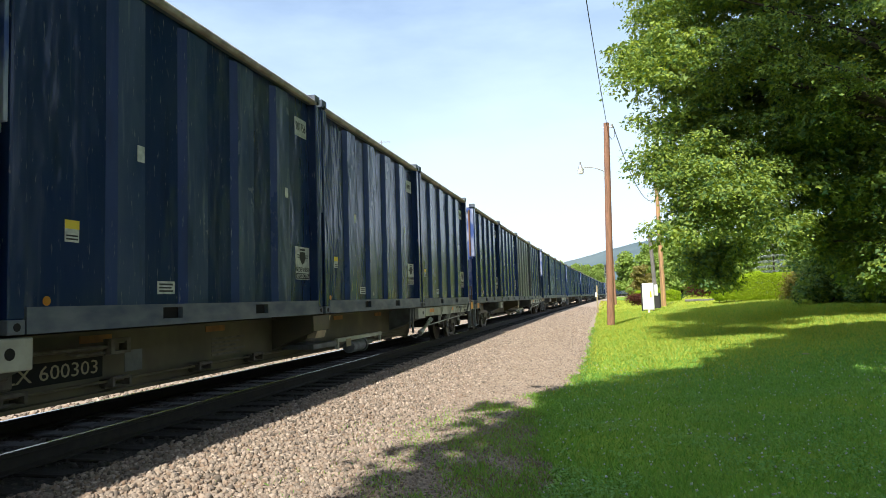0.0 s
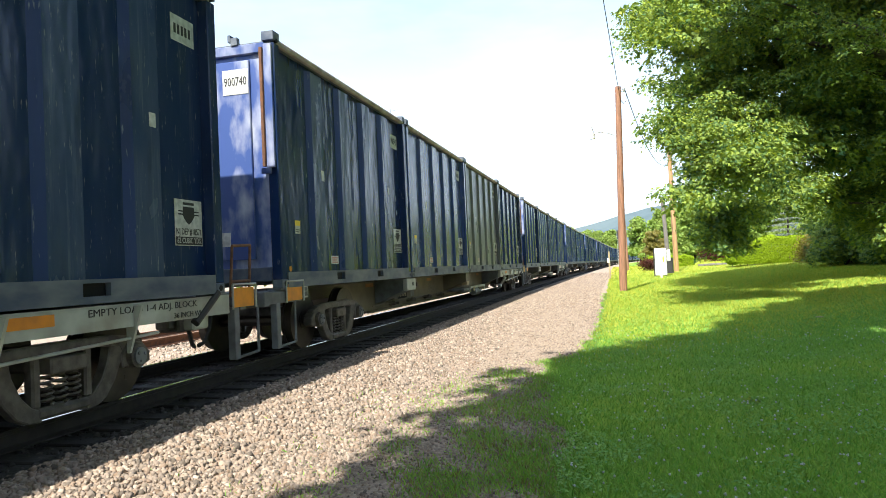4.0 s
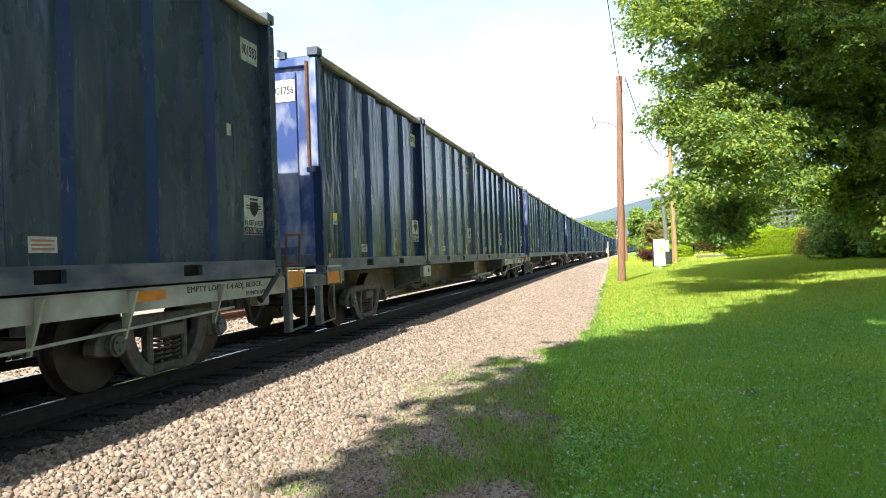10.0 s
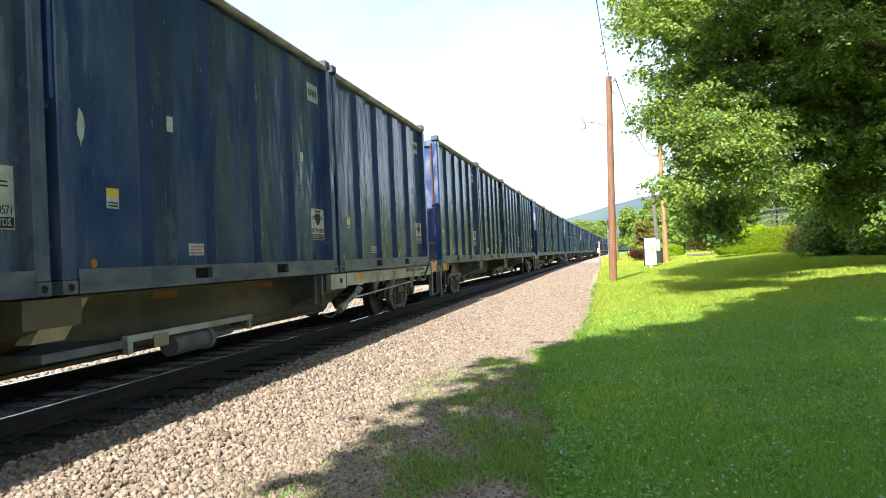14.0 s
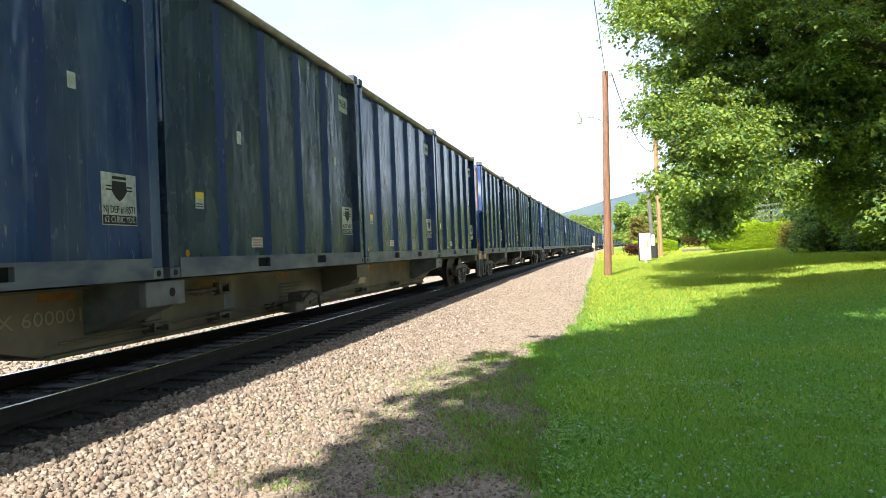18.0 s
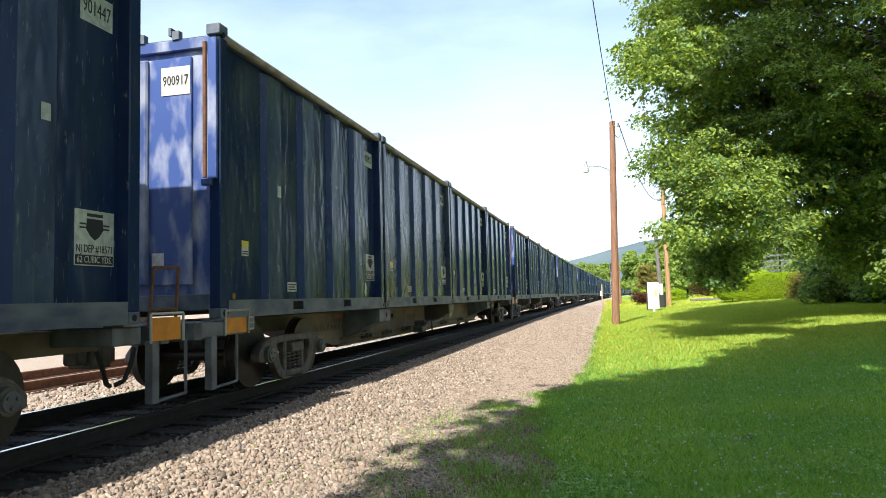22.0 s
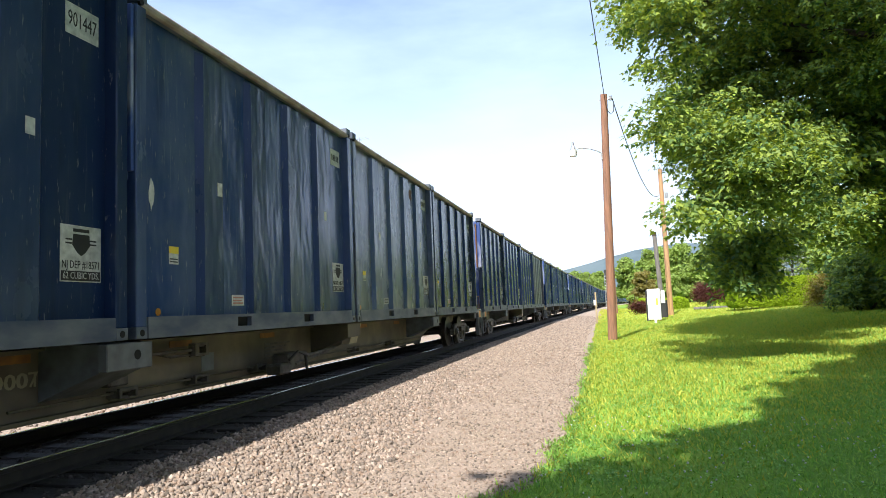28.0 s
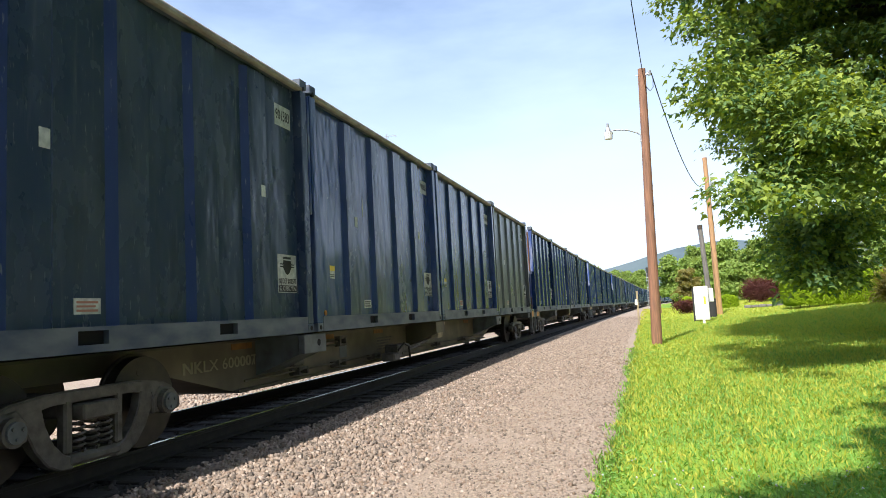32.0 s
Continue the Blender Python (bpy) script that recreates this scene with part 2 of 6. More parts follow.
POLE_WOOD = material("pole_wood", (0.33, 0.165, 0.10), (0.21, 0.115, 0.075), rough=0.85, scale=3.5, stretch=(6, 6, 0.5), bump=0.3, bump_scale=12)
POLE_PALE = material("pale_pole_wood", (0.52, 0.30, 0.14), (0.36, 0.21, 0.12), rough=0.85, scale=3.5, stretch=(6, 6, 0.5), bump=0.3, bump_scale=12)
POLE_GREY = material("grey_pole_wood", (0.22, 0.2, 0.185), (0.13, 0.12, 0.11), rough=0.85, scale=3.5, stretch=(6, 6, 0.5))
GALV = material("galvanised_metal", (0.5, 0.51, 0.52), (0.38, 0.39, 0.4), rough=0.4, metal=0.6, scale=12)
CABLE = material("black_cable", (0.03, 0.03, 0.03), rough=0.7)
LENS = material("lamp_lens", (0.7, 0.72, 0.7), rough=0.2)
WHITE_PAINT = material("white_enamel", (0.82, 0.82, 0.8), (0.7, 0.7, 0.67), rough=0.4, scale=5)
BARK = material("bark", (0.09, 0.07, 0.055), (0.045, 0.036, 0.03), rough=0.95, scale=6, stretch=(3, 3, 0.6), bump=0.6, bump_scale=14)
LEAF = leaf_material("maple_leaf", (0.06, 0.15, 0.07), (0.33, 0.42, 0.07), 0.34, 0.32)
LEAF_FAR = leaf_material("far_leaf", (0.18, 0.28, 0.07), (0.29, 0.38, 0.10), 0.3, 0.1)
LEAF_HEDGE = leaf_material("hedge_leaf", (0.20, 0.32, 0.012), (0.31, 0.42, 0.02), 0.25, 0.1)
LEAF_RED = leaf_material("red_barberry_leaf", (0.07, 0.02, 0.022), (0.16, 0.06, 0.045))
LEAF_SPRUCE = leaf_material("spruce_needles", (0.16, 0.2, 0.18), (0.34, 0.38, 0.34), 0.1)
LEAF_BRONZE = leaf_material("bronze_leaf", (0.17, 0.16, 0.05), (0.28, 0.25, 0.08))
GRASS_BLADE = leaf_material("grass_blade", (0.13, 0.33, 0.06), (0.30, 0.49, 0.095), 0.3)
# the yellow of warm sunlight is put into this blade colour
SUNLIT_BLADE = leaf_material("sun_dried_blade", (0.37, 0.43, 0.055), (0.52, 0.51, 0.09), 0.3)
DRY_BLADE = leaf_material("dry_grass_blade", (0.16, 0.15, 0.05), (0.3, 0.26, 0.12), 0.3)
STONE = island_material("ballast_stone", [(0.11, 0.09, 0.072), (0.25, 0.203, 0.165), (0.34, 0.275, 0.22), (0.22, 0.155, 0.11), (0.48, 0.395, 0.325)])
# nearly black: oil plus the shade under the train, put into the colour
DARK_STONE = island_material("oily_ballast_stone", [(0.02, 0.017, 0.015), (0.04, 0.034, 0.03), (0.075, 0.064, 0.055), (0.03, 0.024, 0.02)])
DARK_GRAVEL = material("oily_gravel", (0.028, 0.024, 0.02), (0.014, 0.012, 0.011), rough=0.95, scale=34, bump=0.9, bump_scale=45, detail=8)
GRAVEL = material("crushed_gravel", (0.42, 0.335, 0.258), (0.22, 0.175, 0.134), rough=0.95, scale=34, bump=0.9, bump_scale=45, third=(0.34, 0.27, 0.215), third_scale=0.9, detail=8)
LAWN = material("lawn", (0.18, 0.31, 0.05), (0.12, 0.25, 0.045), rough=0.95, scale=14, bump=0.7, bump_scale=60, third=(0.32, 0.41, 0.05), third_scale=0.35, detail=8)
LAWN.node_tree.nodes["Principled BSDF"].inputs["Specular IOR Level"].default_value = 0.08
# blue-grey stands for the haze of distance over green woods
HAZED_HILL = material("wooded_hill", (0.085, 0.125, 0.14), (0.066, 0.10, 0.115), rough=1.0, scale=0.02, third=(0.10, 0.14, 0.15), third_scale=0.004)


# ---- mesh helpers ----
def mesh_object(name, bm, mat, parent=None, label="", smooth=False):
    me = bpy.data.meshes.new(name)
    bm.to_mesh(me)
    bm.free()
    for m in mat if isinstance(mat, (list, tuple)) else [mat]:
        me.materials.append(m)
    if smooth:
        me.shade_smooth()
    ob = new(name, me)
    if parent is not None:
        ob.parent = parent
    if label:
        ob["label"] = label
    return ob


def part(name, bm, mat, parent, label="", smooth=False):
    return mesh_object(name, bm, mat, parent, label, smooth)


def again(ob, loc, parent=None):
    """One more part on the same mesh, moved by loc in its parent's space."""
    o = new(ob.name.split(".")[0], ob.data)
    o.parent = parent or ob.parent
    o.location = loc
    if "label" in ob:
        o["label"] = ob["label"]
    return o


def box(bm, x0, x1, y0, y1, z0, z1, bevel=0.0):
    r = bmesh.ops.create_cube(bm, size=1.0, matrix=Matrix.Translation(((x0 + x1) / 2, (y0 + y1) / 2, (z0 + z1) / 2)) @ Matrix.Diagonal((abs(x1 - x0), abs(y1 - y0), abs(z1 - z0), 1)))
    if bevel:
        vs = set(r["verts"])
        bmesh.ops.bevel(bm, geom=[e for e in bm.edges if e.verts[0] in vs], offset=bevel, segments=1, affect="EDGES")
    return bm


def boxes(*dims, bevel=0.0):
    bm = bmesh.new()
    for d in dims:
        box(bm, *d, bevel=bevel)
    return bm


def rod(bm, a, b, r0, r1=None, seg=8):
    a, b = Vector(a), Vector(b)
    d = b - a
    m = Matrix.Translation((a + b) / 2) @ d.to_track_quat("Z", "Y").to_matrix().to_4x4()
    bmesh.ops.create_cone(bm, cap_ends=True, segments=seg, radius1=r0, radius2=r0 if r1 is None else r1, depth=d.length, matrix=m)
    return bm


def rods(pairs, r, seg=8):
    bm = bmesh.new()
    for a, b in pairs:
        rod(bm, a, b, r, seg=seg)
    return bm


def chain_tube(pts, r, seg=6):
    """One unbroken tube through the points."""
    bm = bmesh.new()
    ps = [Vector(p) for p in pts]
    rings = []
    for i, p in enumerate(ps):
        d = (ps[min(i + 1, len(ps) - 1)] - ps[max(i - 1, 0)]).normalized()
        side = d.cross(Vector((0.31, 0.17, 0.93))).normalized()
        up = side.cross(d)
        rings.append([bm.verts.new(p + r * (math.cos(2 * math.pi * k / seg) * side + math.sin(2 * math.pi * k / seg) * up)) for k in range(seg)])
    for a, b in zip(rings[:-1], rings[1:]):
        for k in range(seg):
            bm.faces.new((a[k], a[(k + 1) % seg], b[(k + 1) % seg], b[k]))
    bm.faces.new(rings[0][::-1])
    bm.faces.new(rings[-1])
    bmesh.ops.recalc_face_normals(bm, faces=bm.faces[:])
    return bm


def prism(bm, outline, axis, a, b):
    """Extrudes a 2D outline from a to b along axis x, y or z (outline in the other two, in order)."""
    def at(p, t):
        return {"x": (t, p[0], p[1]), "y": (p[0], t, p[1]), "z": (p[0], p[1], t)}[axis]
    lo, hi = [bm.verts.new(at(p, a)) for p in outline], [bm.verts.new(at(p, b)) for p in outline]
    n = len(outline)
    bm.faces.new(lo)
    bm.faces.new(hi[::-1])
    for i in range(n):
        bm.faces.new((lo[i], hi[i], hi[(i + 1) % n], lo[(i + 1) % n]))
    bmesh.ops.recalc_face_normals(bm, faces=bm.faces[:])
    return bm


def thing(name, label, category, group="", m=None):
    ob = new(name)
    ob.empty_display_size = 0.2
    tagged(ob, label, category, group)
    if m is not None:
        ob.matrix_basis = m
    return ob


def scatter(name, tv, tf, pos, rot, size, mat, parent=None, smooth=False):
    """One mesh of many copies of a small template: tv (k,3), tf faces of equal length, pos (n,3), rot (n,3,3), size (n,) or (n,3)."""
    tv, tf, pos = np.asarray(tv, float), np.asarray(tf, int), np.asarray(pos, float)
    n, k = len(pos), len(tv)
    size = np.asarray(size, float)
    size = size[:, None, None] if size.ndim == 1 else size[:, None, :]
    v = np.einsum("nij,nkj->nki", rot, tv[None] * size) + pos[:, None, :]
    f = (tf[None] + (np.arange(n) * k)[:, None, None]).reshape(-1)
    side = tf.shape[1]
    nf = n * len(tf)
    me = bpy.data.meshes.new(name)
    me.vertices.add(n * k)
    me.vertices.foreach_set("co", v.reshape(-1))
    me.loops.add(nf * side)
    me.loops.foreach_set("vertex_index", f)
    me.polygons.add(nf)
    me.polygons.foreach_set("loop_start", np.arange(nf) * side)
    me.polygons.foreach_set("loop_total", np.full(nf, side))
    me.update(calc_edges=True)
    me.materials.append(mat)
    ob = new(name, me)
    if parent is not None:
        ob.parent = parent
    return ob


def turns(rng, n, tilt=math.pi):
    """Random turns: any heading, leaning by up to tilt."""
    a, b, c = rng.uniform(0, 2 * np.pi, n), rng.uniform(-tilt, tilt, n), rng.uniform(0, 2 * np.pi, n)
    ca, sa, cb, sb, cc, sc = np.cos(a), np.sin(a), np.cos(b), np.sin(b), np.cos(c), np.sin(c)
    z, o = np.zeros(n), np.ones(n)
    A = np.stack([ca, -sa, z, sa, ca, z, z, z, o], 1).reshape(n, 3, 3)
    B = np.stack([o, z, z, z, cb, -sb, z, sb, cb], 1).reshape(n, 3, 3)
    C = np.stack([cc, -sc, z, sc, cc, z, z, z, o], 1).reshape(n, 3, 3)
    return A @ B @ C


# ---- the line of the track ----
TRACK_X, RAIL_Z = -5.77, 0.41
# arcs to the right: from, to (metres along the line), radius
BENDS = ((28.0, 88.0, 2400.0), (185.0, 460.0, 350.0))


def track(s):
    """Place and heading (radians to the right) of the track's centre line, s metres along it."""
    x, y, a, done = TRACK_X, 0.0, 0.0, 0.0
    for s0, s1, radius in BENDS:
        if s <= s0:
            break
        x, y = x + (s0 - done) * math.sin(a), y + (s0 - done) * math.cos(a)
        done = min(s, s1)
        b = a + (done - s0) / radius
        x, y, a = x + radius * (math.cos(a) - math.cos(b)), y + radius * (math.sin(b) - math.sin(a)), b
    return x + (s - done) * math.sin(a), y + (s - done) * math.cos(a), a


def on_track(s, z=RAIL_Z):
    x, y, a = track(s)
    return pose(x, y, z, 0, 0, -math.degrees(a))


def smooth(a, b, v):
    t = min(1.0, max(0.0, (v - a) / (b - a)))
    return t * t * (3 - 2 * t)


def beside(x, y):
    """How far a place lies to the right of the track's centre line."""
    if y <= BENDS[0][0]:
        return x - TRACK_X
    if y > 420 or x > 150:
        return 400.0
    s = y
    for _ in range(3):
        tx, ty, ta = track(s)
        s += (x - tx) * math.sin(ta) + (y - ty) * math.cos(ta)
    tx, ty, ta = track(s)
    return (x - tx) * math.cos(ta) - (y - ty) * math.sin(ta)


def lawn_z(x, y):
    u = beside(x, y)
    z = 0.010 * max(0.0, min(y, 70) - 12) + 0.42 * smooth(1.5, 13, x) * smooth(8, 40, y) + 0.10 * smooth(2, 9, x)
    z += 0.03 * noise.noise((x * 0.25, y * 0.25, 3.1)) * smooth(0, 3, x)
    if u < -8:
        z = 0.05
    return z


def lawn_start(y):
    """How far beside the track the grass begins."""
    k = 1 / (1 + 0.06 * max(0.0, y - 6))
    base = float(np.interp(y, (4.8, 6.2, 7.8, 10.1, 11.5, 13.3, 16, 20.4, 38, 69), (5.3, 5.25, 5.0, 4.68, 4.88, 5.17, 5.34, 5.34, 5.24, 5.16)))
    return base + k * (0.18 * noise.noise((0, y * 0.6, 5)) + 0.16 * noise.noise((0, y * 1.9, 7)))


def bed_z(u, x, y):
    if u < 0:
        return 0.2 if u > -8.5 else 0.2 - 0.12 * smooth(8.5, 14, -u)
    t = smooth(1.85, 3.3, u)
    edge = lawn_start(y)
    return 0.2 * (1 - t) + (lawn_z(x, y) + 0.02 + 0.02 * noise.noise((x * 1.3, y * 1.3, 9)) - 0.1 * smooth(edge - 0.3, edge + 0.25, u)) * t


def grid_mesh(name, xs, ys, height, mat, keep=None):
    nx = len(xs)
    verts = [(x, y, height(x, y)) for y in ys for x in xs]
    faces = [(j * nx + i, j * nx + i + 1, (j + 1) * nx + i + 1, (j + 1) * nx + i)
             for j in range(len(ys) - 1) for i in range(nx - 1)]
    me = bpy.data.meshes.new(name)
    me.from_pydata(verts, [], faces)
    me.materials.append(mat)
    me.shade_smooth()
    return new(name, me)


def ground_z(x, y):
    u = beside(x, y)
    edge = lawn_start(y)
    inside = 1 - smooth(edge - 0.25, edge + 0.15, u) if u > -28 else 0.0
    dip = inside * (0.15 + lawn_z(x, y) - min(lawn_z(x, y), bed_z(u, x, y))) if inside else 0.0
    far = 0.012 * max(0.0, math.hypot(x, y) - 160) * (1 if y > 0 and u > 40 else 0)
    return lawn_z(x, y) - dip + min(far, 4.0)


gx = sorted({-1800, -900, -500, -250, -120, -60, -40, -30, -24, -20, -18, -16, 30, 34, 40, 50, 62, 80, 110, 160, 250, 500, 900, 1800}
            | {round(-14 + 0.5 * i, 2) for i in range(16)} | {round(-6 + 0.22 * i, 2) for i in range(60)} | {round(7.5 + 0.9 * i, 2) for i in range(25)})
gy = sorted({-900, -400, -150, -60, -30, -20, -12, 60, 66, 72, 80, 90, 100, 115, 130, 150, 175, 200, 240, 300, 400, 600, 1000, 1800, 3200}
            | {round(-8 + 0.35 * i, 2) for i in range(110)} | {round(31 + 1.2 * i, 2) for i in range(24)})
ground = tagged(grid_mesh("ground", gx, gy, ground_z, LAWN), "mown green lawn with clover and uneven edges", "ground", kind="structure")

# the gravel bed follows the bend
us = [-75, -45, -26, -20, -15, -11.5, -10.5, -9, -8, -6.5, -5, -3.6, -2.6, -1.9, -1.2, 0, 1.2, 1.6] + [round(1.85 + 0.12 * i, 2) for i in range(31)]
ss = [-40, -20, -10] + [round(-6 + 0.4 * i, 2) for i in range(120)] + [42 + 1.5 * i for i in range(30)] + [87 + 6 * i for i in range(45)]
bv = []
for s in ss:
    tx, ty, ta = track(s)
    for u in us:
        x, y = tx + u * math.cos(ta), ty - u * math.sin(ta)
        bv.append((x, y, bed_z(u, x, y)))
nu = len(us)
bf = [(j * nu + i, j * nu + i + 1, (j + 1) * nu + i + 1, (j + 1) * nu + i) for j in range(len(ss) - 1) for i in range(nu - 1)]
me = bpy.data.meshes.new("gravel_bed")
me.from_pydata(bv, [], bf)
me.materials.append(GRAVEL)
me.shade_smooth()
gravel_bed = tagged(new("gravel_bed", me), "grey-brown crushed stone track bed and gravel path", "gravel", kind="structure")


# darker stone between and beside the rails; oil and the train's shade painted in
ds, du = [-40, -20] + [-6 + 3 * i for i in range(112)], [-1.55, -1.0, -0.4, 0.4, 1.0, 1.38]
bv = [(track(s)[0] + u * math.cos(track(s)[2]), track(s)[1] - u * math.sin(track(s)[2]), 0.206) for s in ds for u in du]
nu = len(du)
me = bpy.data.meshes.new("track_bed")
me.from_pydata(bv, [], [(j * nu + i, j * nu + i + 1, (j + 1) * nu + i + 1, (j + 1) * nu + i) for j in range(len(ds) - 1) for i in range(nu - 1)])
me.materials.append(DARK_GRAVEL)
tagged(new("track_bed", me), "crushed stone between the rails, dark with oil and painted train shade", "gravel", kind="structure")


def sweep(name, profile, us0, s_list, mats, face_mat, parent, label=""):
    """Sweeps a closed profile of (u, z) along the track."""
    verts, faces, idx = [], [], []
    k = len(profile)
    for s in s_list:
        tx, ty, ta = track(s)
        for u, z in profile:
            verts.append((tx + (u + us0) * math.cos(ta), ty - (u + us0) * math.sin(ta), z))
    for j in range(len(s_list) - 1):
        for i in range(k):
            a, b = j * k + i, j * k + (i + 1) % k
            faces.append((a, b, b + k, a + k))
            idx.append(face_mat[i])
    me = bpy.data.meshes.new(name)
    me.from_pydata(verts, [], faces)
    for m in mats:
        me.materials.append(m)
    me.polygons.foreach_set("material_index", idx)
    me.update()
    ob = new(name, me)
    ob.parent = parent
    if label:
        ob["label"] = label
    return ob


RAIL_PROFILE = [(-0.07, -0.175), (0.07, -0.175), (0.07, -0.16), (0.012, -0.14), (0.012, -0.045), (0.036, -0.035), (0.036, -0.006), (0.026, 0.0),
                (-0.026, 0.0), (-0.036, -0.006), (-0.036, -0.035), (-0.012, -0.045), (-0.012, -0.14), (-0.07, -0.16)]
RAIL_FACES = [0, 0, 0, 0, 0, 0, 0, 1, 0, 0, 0, 0, 0, 0]
rail_s = [-60, -30] + [-10 + 4 * i for i in range(18)] + [62 + 5 * i for i in range(56)]


def build_track(name, offset, label, mats, s_end):
    t = tagged(new(name), label, "railway track", kind="structure")
    for side in (-0.755, 0.755):
        sweep("rail", [(u, z + RAIL_Z) for u, z in RAIL_PROFILE], offset + side, [s for s in rail_s if s < s_end], mats, RAIL_FACES, t)
    return t


main_track = build_track("main_track", 0.0, "main line track with polished steel rails on wooden ties", [RAIL_SIDE, RAIL_TOP], 400)
siding = build_track("siding_track", -4.3, "disused rusty siding track beyond the train", [RUST, RUST], 150)
rng = np.random.default_rng(4)


def build_ties(parent, offset, s0, s1):
    first = None
    s = s0
    while s < s1:
        tx, ty, ta = track(s)
        if first is None:
            first = part("tie", boxes((-1.3, 1.3, -0.115, 0.115, -0.17, 0.0), bevel=0.012), TIE_WOOD, parent)
            o = first
        else:
            o = new("tie", first.data)
            o.parent = parent
        o.matrix_basis = pose(tx + offset * math.cos(ta) + rng.uniform(-0.03, 0.03), ty - offset * math.sin(ta), RAIL_Z - 0.176 - rng.uniform(0, 0.012), 0, 0, -math.degrees(ta) + rng.uniform(-1.2, 1.2))
        s += 0.52 + rng.uniform(-0.03, 0.03)


# ---- containers ----
C_LEN, C_H, C_HALF, C_PITCH, CAR_PITCH = 6.1, 3.58, 1.22, 6.22, 26.2
RIBS = (1.53, 2.68, 3.80, 4.89)


def text_mesh(words, height, mat, name="lettering"):
    cu = bpy.data.curves.new(name, "FONT")
    cu.body, cu.size, cu.align_x, cu.align_y, cu.extrude = words, height * 1.37, "CENTER", "CENTER", 0.0015
    cu.resolution_u = 2
    tmp = bpy.data.objects.new(name, cu)
    scene.collection.objects.link(tmp)
    bpy.context.view_layer.update()
    me = bpy.data.meshes.new_from_object(tmp.evaluated_get(bpy.context.evaluated_depsgraph_get()))
    bpy.data.objects.remove(tmp)
    me.name = name
    me.materials.clear()
    me.materials.append(mat)
    return me


def lettering(words, height, mat, parent, x, y, z, width=None):
    """Lettering on a wall that faces +x, read along +y."""
    me = text_mesh(words, height, mat)
    o = new("lettering", me)
    o.parent = parent
    w = max(v.co.x for v in me.vertices) - min(v.co.x for v in me.vertices)
    k = 1.0 if width is None else width / w
    o.matrix_basis = pose(x, y, z, 90, 0, 90) @ Matrix.Diagonal((k, 1, 1, 1))
    return o


def sticker(parent, y, z, w, h, mat, x, label="", name="sticker"):
    return part(name, boxes((x, x + 0.004, y - w / 2, y + w / 2, z - h / 2, z + h / 2)), mat, parent, label)


